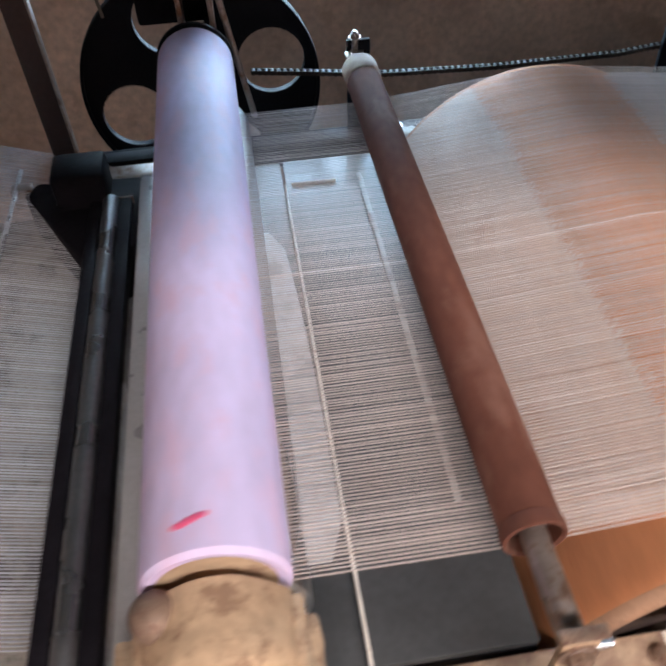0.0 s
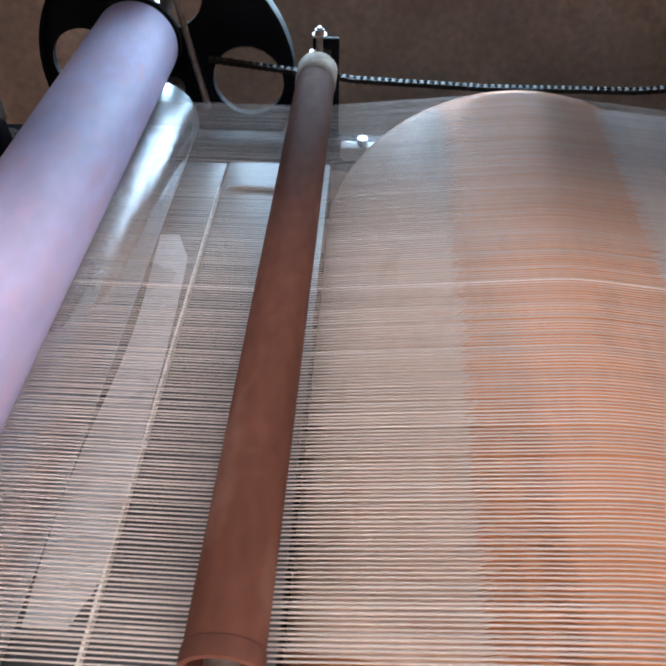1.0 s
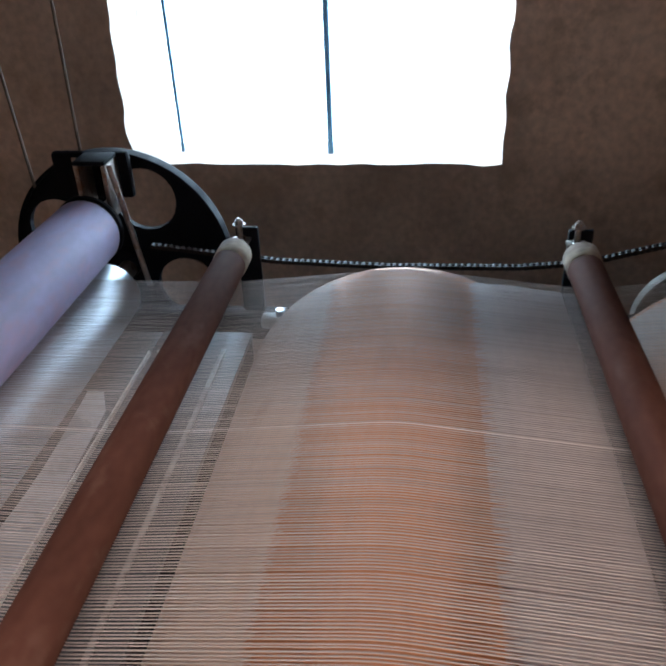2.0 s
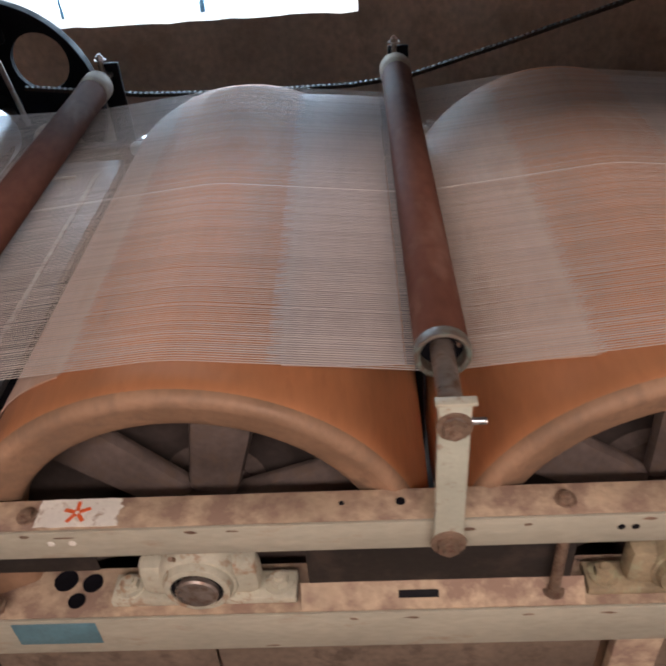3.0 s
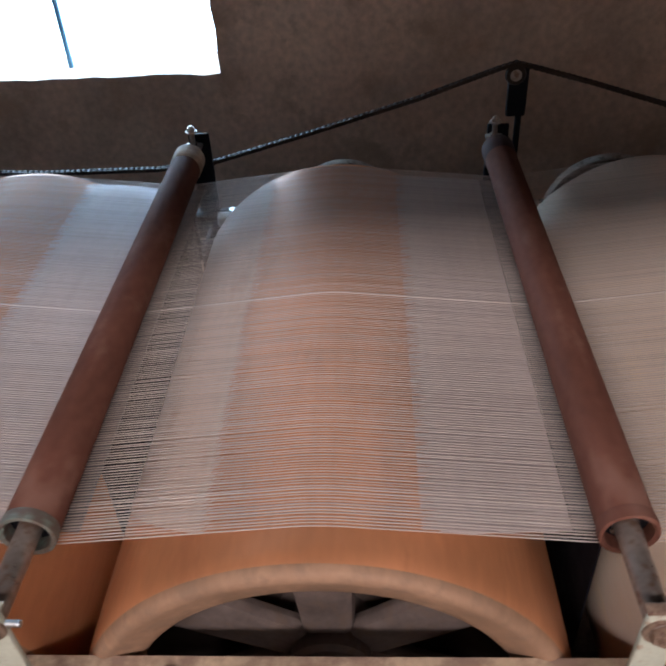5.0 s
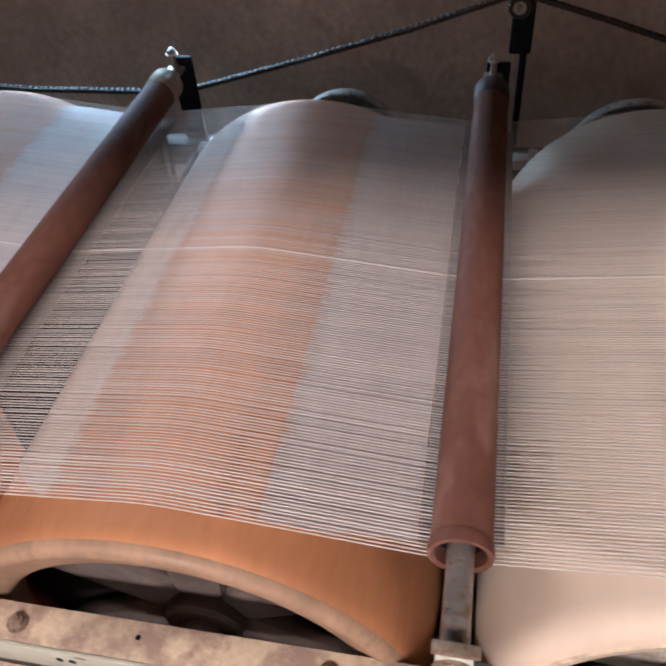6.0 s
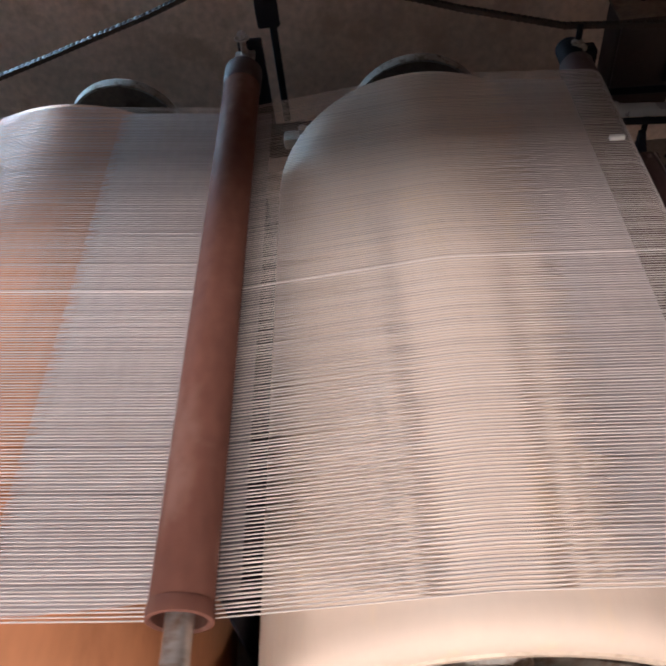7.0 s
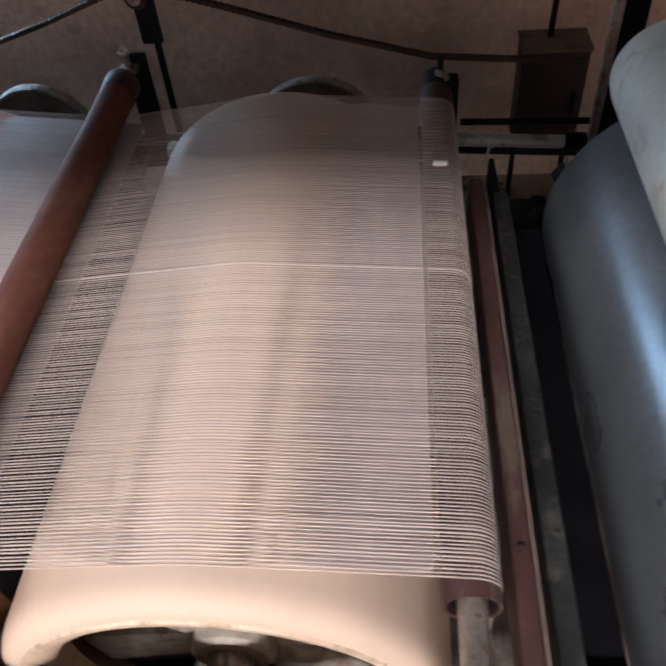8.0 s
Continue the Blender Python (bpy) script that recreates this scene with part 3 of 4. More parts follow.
# ---- pillow block bearings ----
def pillow_block(x, mat, label, up=0.0):
    b = thing("pillow_block", x, -0.085, 0.6945 + up, label, "bearing", "drum bearings")
    if up:
        part("packing_block", boxed(-0.19, 0.19, -0.03, 0.03, -up, -0.0005, bevel=0.003), M_RUST, b)
    part("base", boxed(-0.195, 0.195, -0.034, 0.034, 0.0, 0.024, bevel=0.006), mat, b)
    part("housing", turned([(0.0, -0.034), (0.055, -0.036), (0.078, -0.032), (0.086, -0.02), (0.088, 0.02), (0.08, 0.03), (0, 0.03)], 40, 0, 0.076), mat, b)
    bm = boxed(-0.125, 0.125, -0.028, 0.03, 0.02, 0.125, bevel=0.024)
    part("shoulder", bm, mat, b)
    part("collar", turned([(0.052, -0.03), (0.054, -0.05), (0.066, -0.048), (0.072, -0.036), (0.072, -0.03)], 36, 0, 0.076), mat, b)
    part("bearing_ring", turned([(0.0455, -0.03), (0.0455, -0.046), (0.053, -0.046), (0.053, -0.03)], 36, 0, 0.076), M_BLACK, b)
    part("grease_nipple", rodded((-0.035, -0.02, 0.14), (-0.04, -0.035, 0.165), 0.005), M_RUST, b)
    for s in (-1, 1):
        part("bolt", bolted(s * 0.158, 0, 0.024, 0.02, 0.016, axis="z"), mat, b)
    return b


pillow_block(DRUM_X[0], M_BEARING, "pale green pillow block bearing bolted to rail")
M_FLAKED = material("flaked_bearing_paint", (0.30, 0.235, 0.15), 0.7, 0.0, 0.3, 18, 90, 0.5, dirt=(0.36, 0.34, 0.22), dirt_amount=0.3)
pillow_block(DRUM_X[1], M_FLAKED, "rust-flaked pillow block bearing bolted to rail")
pillow_block(DRUM_X[2], M_CAKED, "dirty pillow block bearing bolted to rail", 0.059)

# ---- legs and dark frame under the rails ----
for lx in (-1.1, 0.42, 1.95):
    g = thing("rail_leg", lx, -0.11, 0, "stained steel leg under the rails", "leg", "rail legs")
    part("post", boxed(-0.05, 0.05, -0.03, 0.0, 0.0, 0.572, bevel=0.003), M_DUST, g)
    part("foot_plate", boxed(-0.09, 0.09, -0.06, 0.06, 0.0, 0.012, bevel=0.002), M_RUST, g)
    part("web", boxed(-0.05, 0.05, 0.0, 0.012, 0.5725, 0.686, bevel=0.002), M_RAIL, g)
for sx in (0.225, -0.93, 0.765):
    g = thing("stay_rod", sx, -0.1, 0.694, "short rusty stay between the rails", "rod", "stay rods")
    part("rod", rodded((0, -0.018, 0), (0, -0.018, 0.285), 0.011), M_RUST, g)
    part("nut", bolted(0, -0.018, 0.022, 0.014, 0.01, axis="z"), M_RUST, g)
for i, (px0, px1, pz1) in enumerate(((-1.02, -0.5, 0.565), (-0.5, 0.36, 0.565), (0.48, 1.0, 0.565), (1.0, 1.88, 0.565))):
    g = thing("skirt_panel", (px0 + px1) / 2, -0.1, 0.0, "dusty brown sheet panel below the rails", "panel", "skirt panels")
    w = (px1 - px0) / 2 - 0.003
    part("sheet", boxed(-w, w, -0.004, 0.004, 0.0, pz1, bevel=0.002), M_SKIRT, g)
    part("top_lip", boxed(-w, w, -0.012, -0.0045, pz1 - 0.03, pz1, bevel=0.002), M_SKIRT, g)
    for s in (-1, 1):
        part("screw", bolted(s * (w - 0.04), -0.0125, pz1 - 0.015, 0.007, 0.005), M_RUST, g)
# added dark plates that hide the drums where the rail gap is shaded
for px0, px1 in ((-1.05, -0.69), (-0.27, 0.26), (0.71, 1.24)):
    g = thing("gap_shade", (px0 + px1) / 2, -0.1, 0.77, "added dark plate for the shaded gap between rails", "panel", "gap plates")
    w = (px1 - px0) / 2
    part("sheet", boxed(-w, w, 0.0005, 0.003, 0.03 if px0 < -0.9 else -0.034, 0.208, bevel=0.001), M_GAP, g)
back_rail = thing("back_rail", 0, 1.6, 0.96, "dark angle iron rail behind the drums", "rail")
part("web", boxed(-1.95, 1.92, 0.01, 0.02, -0.08, 0.04), M_BLACK, back_rail)
part("flange", boxed(-1.95, 1.92, -0.05, 0.0098, 0.03, 0.04), M_BLACK, back_rail)
for lx in (-1.7, 0.0, 1.85):
    g = thing("support_post", lx, 1.6, 0, "dark steel leg behind the drums", "leg", "back legs")
    part("post", boxed(-0.04, 0.04, -0.03, 0.0, 0.0, 0.88, bevel=0.003), M_BLACK, g)
for i, wx in enumerate((-0.88, -0.12, 0.12, 0.88, 1.14)):
    g = thing("tie_block", wx, 1.5, 0.99, "whitish bearing tie block near the back rail", "bearing", "tie blocks")
    part("body", boxed(-0.06, 0.06, -0.03, 0.02, 0.01, 0.05, bevel=0.01), M_WHITE, g)
    part("pin", rodded((0, -0.005, 0.05), (0, -0.005, 0.07), 0.014), M_STEEL, g)


# ---- the warp: yarns over drums and under rollers ----
def tangent_path():
    """The way of one yarn in x and z, from the nip to the last roller."""
    sag = 0.001
    circles = [(LILAC_X, LILAC_Z, LILAC_R + sag, -1)]
    for i in range(3):
        circles.append((ROLLER_X[i], ROLLER_Z, ROLLER_R + sag, -1))
        circles.append((DRUM_X[i], DRUM_TOP - DRUM_R[i], DRUM_R[i] + 0.0002, 1))
    circles.append((END_X, END_Z, END_R + sag, 1))
    pts = []
    enter = None
    for k, (x, z, r, s) in enumerate(circles):
        leave = None
        if k + 1 < len(circles):
            x2, z2, r2, s2 = circles[k + 1]
            dx, dz = x2 - x, z2 - z
            d = math.hypot(dx, dz)
            base = math.atan2(dz, dx)
            # line with both circles on the sides s and s2
            lean = math.asin((s2 * r2 - s * r) / d)
            ang = base + lean
            nx, nz = -math.sin(ang), math.cos(ang)
            leave = (x + s * r * nx, z + s * r * nz)
            enter2 = (x2 + s2 * r2 * nx, z2 + s2 * r2 * nz)
        a0 = math.atan2(enter[1] - z, enter[0] - x) if enter else math.radians(-95)
        a1 = math.atan2(leave[1] - z, leave[0] - x) if leave else math.radians(-25)
        n = 44 if r > 0.2 else 8
        for i in range(n + 1):
            a = a0 + (a1 - a0) * i / n
            pts.append((x + r * math.cos(a), z + r * math.sin(a)))
        if leave:
            enter = enter2
            for i in range(1, 4):
                f = i / 4
                pts.append((leave[0] + (enter[0] - leave[0]) * f, leave[1] + (enter[1] - leave[1]) * f))
    pts.append((END_X + END_R * 0.8, END_Z - 0.5))
    return pts


def yarn_mesh(name, way, width, thick, seed, wave, mat):
    """A flat oval strand along the way; it wanders sideways by wave."""
    vs, fs = [], []
    n = 6
    for k, (x, z) in enumerate(way):
        a = way[max(k - 1, 0)]
        b = way[min(k + 1, len(way) - 1)]
        tx, tz = b[0] - a[0], b[1] - a[1]
        q = math.hypot(tx, tz)
        nx, nz = -tz / q, tx / q
        dy = wave * noise.noise(Vector((x * 1.3, seed * 3.7, 0.5)))
        w = width * (1 + 0.06 * noise.noise(Vector((x * 9, seed * 5.1, 2.5))))
        for i in range(n):
            c = 2 * math.pi * i / n
            u, v = 0.5 * w * math.cos(c), 0.5 * thick * math.sin(c)
            vs.append((x + nx * v, u + dy, z + nz * v))
    for k in range(len(way) - 1):
        for i in range(n):
            j = (i + 1) % n
            fs.append((k * n + i, k * n + j, k * n + n + j, k * n + n + i))
    me = bpy.data.meshes.new(name)
    me.from_pydata(vs, [], fs)
    me.materials.append(mat)
    for p in me.polygons:
        p.use_smooth = True
    return me


M_THICK = material("thick_yarn", (0.60, 0.52, 0.47), 0.6, 0.0, 0.1, 20, 300, 0.0)
YARN_PITCH, YARN_WIDTH = 0.0067, 0.0031


def warp(name, way, label, y0, y1, pitch, mat=M_YARN):
    w = thing(name, 0, 0, 0, label, "yarn sheet")
    kinds = [yarn_mesh("yarn", way, YARN_WIDTH * f, 0.0012, s, 0.0012, mat) for s, f in enumerate((1.0, 0.85, 1.15, 0.95, 1.25, 0.8, 1.05, 0.9))]
    rng = random.Random(4)
    y = y0
    while y < y1:
        piece("yarn", kinds[rng.randrange(8)], w, pose(0, y + rng.uniform(-0.0006, 0.0006), rng.uniform(0, 0.0003)))
        y += pitch
    if mat is M_YARN:
        # one doubled end stands out of the sheet
        piece("yarn", yarn_mesh("yarn", way, 0.0034, 0.0014, 9, 0.0012, M_THICK), w, pose(0, 0.698, 0.0006))
    return w


warp("warp_sheet", tangent_path(), "sheet of many parallel white cotton yarns over drums", SHEET_Y0, SHEET_Y1, YARN_PITCH)
in_way = [(-3.0 + 1.24 * i / 8, 1.50 - 0.40 * i / 8) for i in range(9)] + [(-1.735, 1.08), (-1.715, 1.02), (-1.70, 0.8)]
warp("incoming_warp", in_way, "grey-white yarns coming down to the squeeze rollers", SHEET_Y0, SHEET_Y1, YARN_PITCH,
     material("grey_yarn", (0.34, 0.34, 0.36), 0.4, 0.0, 0.1, 20, 300, 0.0, per_object=0.2))

# ---- last roller ----
last = thing("end_roller", END_X, 0, END_Z, "dark brown end roller with yarns bending over it", "guide roller", "guide rollers")
R, L = END_R, 1.49
part("tube", turned([(R - 0.006, -0.012), (R - 0.001, -0.014), (R, -0.01), (R, L), (R - 0.006, L), (R - 0.006, -0.012)], 48), M_ENDBAR, last)
part("end_plug", turned([(0.0, 0.0), (R - 0.007, 0.0), (R - 0.007, 0.01), (0, 0.01)], 32), M_BLACK, last)
part("shaft", turned([(0.0, -0.2), (0.023, -0.2), (0.024, -0.19), (0.024, 0.005), (0, 0.005)], 24), M_SHAFT, last)
part("collar", turned([(0.0, L), (0.03, L), (0.034, L + 0.02), (0.02, L + 0.05), (0.012, L + 0.09), (0, L + 0.09)], 24), M_BLACK, last)
turning.append((last, END_X, 0, END_Z, 1240, 0))
eb = thing("end_roller_bracket", END_X, -0.17, 0.99, "dark bracket carrying the end roller shaft", "bracket")
part("bar", boxed(-0.03, 0.03, -0.012, 0.0, -0.03, 0.22, bevel=0.003), M_GREEN, eb)
part("foot", boxed(-0.03, 0.03, 0.0005, 0.018, -0.05, -0.01), M_GREEN, eb)

# ---- squeeze rollers of the size box ----
lilac = thing("squeeze_roller", LILAC_X, 0, LILAC_Z, "lilac cloth-wrapped squeeze roller with pink smear", "squeeze roller")
R = LILAC_R
part("wrap", turned([(R - 0.02, -0.034), (R - 0.006, -0.038), (R, -0.03), (R, 0.4), (R, 0.8), (R, 1.2), (R, 1.5), (R - 0.004, 1.512), (R - 0.02, 1.512)], 64), M_LILAC, lilac)
part("end_face", turned([(0.0, -0.034), (R - 0.0205, -0.034), (R - 0.0205, 0.0), (0, 0.0)], 40), M_CAKED, lilac, "caked brown end face")
part("back_ring", turned([(0.03, 1.512), (R - 0.004, 1.512), (R + 0.003, 1.52), (R + 0.003, 1.535), (R - 0.02, 1.545), (0.03, 1.545)], 48), M_BLACK, lilac)
part("shaft", turned([(0, -0.13), (0.03, -0.13), (0.03, 1.72), (0, 1.72)], 24), M_SHAFT, lilac)
bm = bmesh.new()
for i in range(4):
    bmesh.ops.create_icosphere(bm, subdivisions=2, radius=0.012, matrix=pose(-0.012 + 0.009 * i, 0.008 + 0.003 * i, math.sqrt(R * R - (0.012 - 0.009 * i) ** 2)) @ Matrix.Diagonal((1, 0.45, 0.08, 1)))
# the smear starts at the top of the roller
part("smear", bm, material("pink_dye", (0.72, 0.10, 0.22), 0.6, 0, 0.1), lilac, "pink dye smear")
turning.append((lilac, LILAC_X, 0, LILAC_Z, -556, -12))

steel = thing("steel_roller", -1.435, 0, 1.092, "bright steel roller under the squeeze roller", "squeeze roller")
part("body", turned([(0.0, 0.02), (0.098, 0.02), (0.104, 0.026), (0.104, 1.52), (0.098, 1.526), (0, 1.526)], 64), M_STEEL, steel)
part("shaft", turned([(0, -0.06), (0.03, -0.06), (0.03, 1.7), (0, 1.7)], 24), M_SHAFT, steel)
turning.append((steel, -1.435, 0, 1.092, 552, 0))


def lumpy(bm, amount, scale):
    for q in bm.verts:
        d = noise.noise_vector(q.co * scale)
        q.co += d * amount
    return bm


house = thing("squeeze_bearing", LILAC_X, -0.082, 1.0, "rust and size caked bearing housing", "bearing")
for nm, dims, amount in (("body", (-0.13, 0.12, -0.11, 0.03, 0.10, 0.205), 0.006), ("ledge", (-0.15, 0.13, -0.135, 0.03, 0.2055, 0.235), 0.006), ("cap_base", (-0.112, 0.112, -0.10, 0.03, 0.2355, 0.30), 0.006)):
    bm = boxed(*dims, bevel=0.008)
    bmesh.ops.subdivide_edges(bm, edges=bm.edges[:], cuts=4, use_grid_fill=True)
    part(nm, lumpy(bm, amount, 18), M_CAKED, house)
bm = turned([(0.0, -0.085), (0.06, -0.088), (0.088, -0.082), (0.098, -0.07), (0.101, -0.05), (0.101, 0.03), (0, 0.03)], 48, 0, 0.272)
part("cap", lumpy(bm, 0.004, 22), M_CAKED, house)
bm = turned([(0.03, -0.094), (0.05, -0.098), (0.066, -0.094), (0.066, -0.08)], 40, 0, 0.272)
part("cap_ring", lumpy(bm, 0.003, 22), M_RUST, house)
for s in (-1, 1):
    part("bolt", bolted(s * 0.118, -0.09, 0.235, 0.017, 0.018, axis="z"), M_CAKED, house)
part("post", boxed(-0.12, 0.12, -0.10, 0.0, -1.0, 0.10), M_DUST, house)
knob = thing("adjusting_knob", LILAC_X - 0.075, -0.075, 1.335, "round rusty adjusting knob beside bearing", "knob")
bm = bmesh.new()
bmesh.ops.create_icosphere(bm, subdivisions=3, radius=0.034)
part("ball", bm, M_RUST, knob)
part("stem", rodded((0, 0, -0.09), (0, 0, 0.0), 0.012), M_RUST, knob)

# the size box under the yarns, with a bright seam
M_GREYEDGE = material("grey_edge", (0.30, 0.30, 0.29), 0.5, 0.2, 0.3, 9, 80, 0.2, dirt=(0.12, 0.10, 0.09), dirt_amount=0.4)
sbox = thing("size_box", -1.2, 0, 0, "dark glossy metal size box with a bright seam", "metal box")
part("lid", boxed(-0.20, -0.0535, -0.056, 1.46, 0.975, 0.99, bevel=0.003), M_DARK, sbox)
part("lid", boxed(-0.0465, 0.235, -0.056, 1.46, 0.975, 0.995, bevel=0.003), M_DARK, sbox)
# pale grey strip lying along the left lid
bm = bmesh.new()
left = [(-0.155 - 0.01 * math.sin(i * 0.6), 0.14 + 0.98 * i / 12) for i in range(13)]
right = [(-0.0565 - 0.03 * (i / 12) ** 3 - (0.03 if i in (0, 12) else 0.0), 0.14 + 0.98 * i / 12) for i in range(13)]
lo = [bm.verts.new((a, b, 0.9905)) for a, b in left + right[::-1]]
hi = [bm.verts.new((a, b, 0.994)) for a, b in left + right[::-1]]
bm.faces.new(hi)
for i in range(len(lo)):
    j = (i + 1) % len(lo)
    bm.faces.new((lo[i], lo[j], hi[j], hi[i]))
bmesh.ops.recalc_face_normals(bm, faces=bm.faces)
part("lid_strip", bm, M_PALE_STRIP, sbox, "pale grey strip")
part("seam", boxed(-0.053, -0.047, -0.1, 1.32, 0.965, 1.006, bevel=0.001), M_WHITE, sbox, "bright metal seam")
part("edge_strip", boxed(0.164, 0.178, 0.22, 1.35, 0.9955, 1.002, bevel=0.002), M_GREYEDGE, sbox, "pale edge strip")
part("front", boxed(-0.125, 0.235, -0.058, -0.04, 0.25, 0.974, bevel=0.003), M_BLACK, sbox)
part("side", boxed(0.215, 0.235, -0.039, 1.45, 0.25, 0.974, bevel=0.003), M_BLACK, sbox)
part("hinge_bar", boxed(-0.03, 0.10, 1.325, 1.337, 0.9905, 1.002, bevel=0.003), M_WHITE, sbox, "white hinge bar")
part("seam_post", boxed(-0.053, -0.043, -0.072, -0.0585, 0.5, 0.96, bevel=0.002), M_SHAFT, sbox)
part("stud", bolted(0.11, -0.058, 0.93, 0.012, 0.01), M_STEEL, sbox)

M_RODGREY = material("grey_rod", (0.42, 0.42, 0.42), 0.35, 0.3, 0.12, 6, 90, 0.05)
# guide bars before the squeeze rollers
for bx, w, m_, lab in ((-1.7335, 0.03, M_PITCH, "black flat guide bar beside a bright rod"), (-1.661, 0.03, M_PITCH, "black flat guide bar beside a bright rod")):
    g = thing("guide_bar", bx, 0, 1.16, lab, "guide bar", "guide bars")
    part("bar", boxed(-w / 2, w / 2, -0.1, 1.1, -0.03, 0.012, bevel=0.004), m_, g)
    for by in (-0.102, 1.102):
        part("end_plate", boxed(-w * 0.6, w * 0.6, by - 0.0015, by + 0.0015, -0.045, 0.012, bevel=0.0005), M_SHAFT, g)
g = thing("guide_rod", -1.697, 0, 1.165, "grey steel rod between black guide bars", "guide rod")
part("rod", turned([(0, -0.1), (0.018, -0.1), (0.02, -0.095), (0.02, 1.1), (0, 1.1)], 24), material("dark_steel_rod", (0.24, 0.25, 0.26), 0.3, 0.9, 0.15, 6, 90, 0.05), g)
g = thing("side_plate", -1.59, 0, 1.1, "grey metal side plate beside the squeeze roller", "metal plate")
part("plate", boxed(-0.038, 0.03, -0.06, 1.2, -0.05, 0.068, bevel=0.004), M_RODGREY, g)

# black cross frame and lever at the back
cross = thing("cross_frame", -1.76, 1.1, 1.1, "black iron cross frame at the back of the rollers", "machine frame")
bm = bmesh.new()
plan = ((-0.17, 0.09), (-0.125, 0.02), (0.0, -0.2), (0.105, -0.2), (0.15, -0.1), (0.15, 0.12), (-0.14, 0.14))
low = [bm.verts.new((u, v, -0.09)) for u, v in plan]
top = [bm.verts.new((u, v, 0.05)) for u, v in plan]
bm.faces.new(low[::-1])
bm.faces.new(top)
for i in range(len(plan)):
    j = (i + 1) % len(plan)
    bm.faces.new((low[i], low[j], top[j], top[i]))
bmesh.ops.bevel(bm, geom=bm.edges[:], offset=0.008, segments=2, affect='EDGES', profile=0.5)
part("beam", bm, M_PITCH, cross)
part("head", boxed(-0.07, 0.06, -0.01, 0.11, 0.0505, 0.15, bevel=0.014), M_PITCH, cross)
part("lug", boxed(-0.205, -0.15, 0.10, 0.135, 0.0, 0.06, bevel=0.006), M_SHAFT, cross)
part("wire_rod", rodded((-0.19, 0.2, 0.055), (-0.188, -0.62, 0.05), 0.006, 10), M_STEEL, cross, "thin bright steel rod")
part("shelf", boxed(0.03, 0.16, 0.121, 0.2, -0.03, 0.04, bevel=0.004), M_SHAFT, cross)
part("leg", boxed(-0.06, 0.06, 0.0, 0.08, -1.1, -0.09, bevel=0.004), M_PITCH, cross)
lever = thing("lever_arm", -1.85, 1.4, 1.15, "brown flat lever arm rising from black frame", "lever")
bm = boxed(-0.03, 0.03, -0.012, 0.012, 0.0, 0.9, bevel=0.004)
part("bar", bm, M_BROWNBOX, lever)
part("edge", boxed(0.031, 0.037, -0.014, 0.014, 0.0, 0.9, bevel=0.002), M_SHAFT, lever)
lever.matrix_basis = pose(-1.85, 1.4, 1.13, 0, -1, 0)

# ---- the big holed wheel ----
WX, WY, WZ, WR = -1.46, 1.76, 1.11, 0.37
wheel = thing("flywheel", WX, WY, WZ, "large black drive wheel with four round holes", "wheel")
bm = bmesh.new()
NH, HR, HD = 28, 0.105, 0.235
for y, flip in ((-0.012, False), (0.012, True)):
    for q in range(4):
        ca = radians(90 * q)
        hole = [Vector((HD * math.cos(ca) + HR * math.cos(2 * math.pi * i / NH + ca), y, HD * math.sin(ca) + HR * math.sin(2 * math.pi * i / NH + ca))) for i in range(NH)]
        arc = [Vector((WR * math.cos(ca + radians(-45 + 90 * i / 14)), y, WR * math.sin(ca + radians(-45 + 90 * i / 14)))) for i in range(15)]
        hv = [bm.verts.new(c) for c in hole]
        av = [bm.verts.new(c) for c in arc]
        cv = bm.verts.new((0, y, 0))
        f1 = [cv, av[0]] + av[1:8] + [hv[0]] + [hv[(NH - i) % NH] for i in range(1, NH // 2 + 1)]
        f2 = [cv] + [hv[NH // 2 - i] for i in range(0, NH // 2 + 1)] + av[7:]
        bm.faces.new(f1)
        bm.faces.new(f2)
        if not flip:
            keep = keep_first = [] if q == 0 else keep_first
            keep_first.append((hv, av))
        else:
            h0, a0 = keep_first[q]
            for i in range(NH):
                bm.faces.new((h0[i], h0[(i + 1) % NH], hv[(i + 1) % NH], hv[i]))
            for i in range(14):
                bm.faces.new((a0[i], a0[i + 1], av[i + 1], av[i]))
bmesh.ops.remove_doubles(bm, verts=bm.verts, dist=0.0004)
bmesh.ops.recalc_face_normals(bm, faces=bm.faces)
part("disc", bm, M_BLACK, wheel)
part("rim", turned([(WR - 0.006, -0.02), (WR + 0.004, -0.022), (WR + 0.006, 0.0), (WR + 0.004, 0.022), (WR - 0.006, 0.02), (WR - 0.006, -0.02)], 96), M_BLACK, wheel)
part("hub", turned([(0, -0.06), (0.06, -0.06), (0.066, -0.05), (0.07, 0.03), (0, 0.03)], 32), M_BLACK, wheel)
turning.append((wheel, WX, WY, WZ, 112, -17.5))
clamp = thing("roller_clamp", -1.44, 1.62, 1.40, "grey clamp fork over the roller end", "clamp")
part("fork", boxed(-0.05, -0.035, -0.05, 0.05, -0.06, 0.09, bevel=0.004), M_SHAFT, clamp)
part("fork", boxed(0.035, 0.05, -0.05, 0.05, -0.06, 0.09, bevel=0.004), M_SHAFT, clamp)
part("bridge", boxed(-0.05, 0.05, -0.05, 0.05, 0.0905, 0.105, bevel=0.004), M_BLACK, clamp)
part("yoke", boxed(-0.17, 0.08, 0.055, 0.09, -0.05, 0.10, bevel=0.012), M_PITCH, clamp)
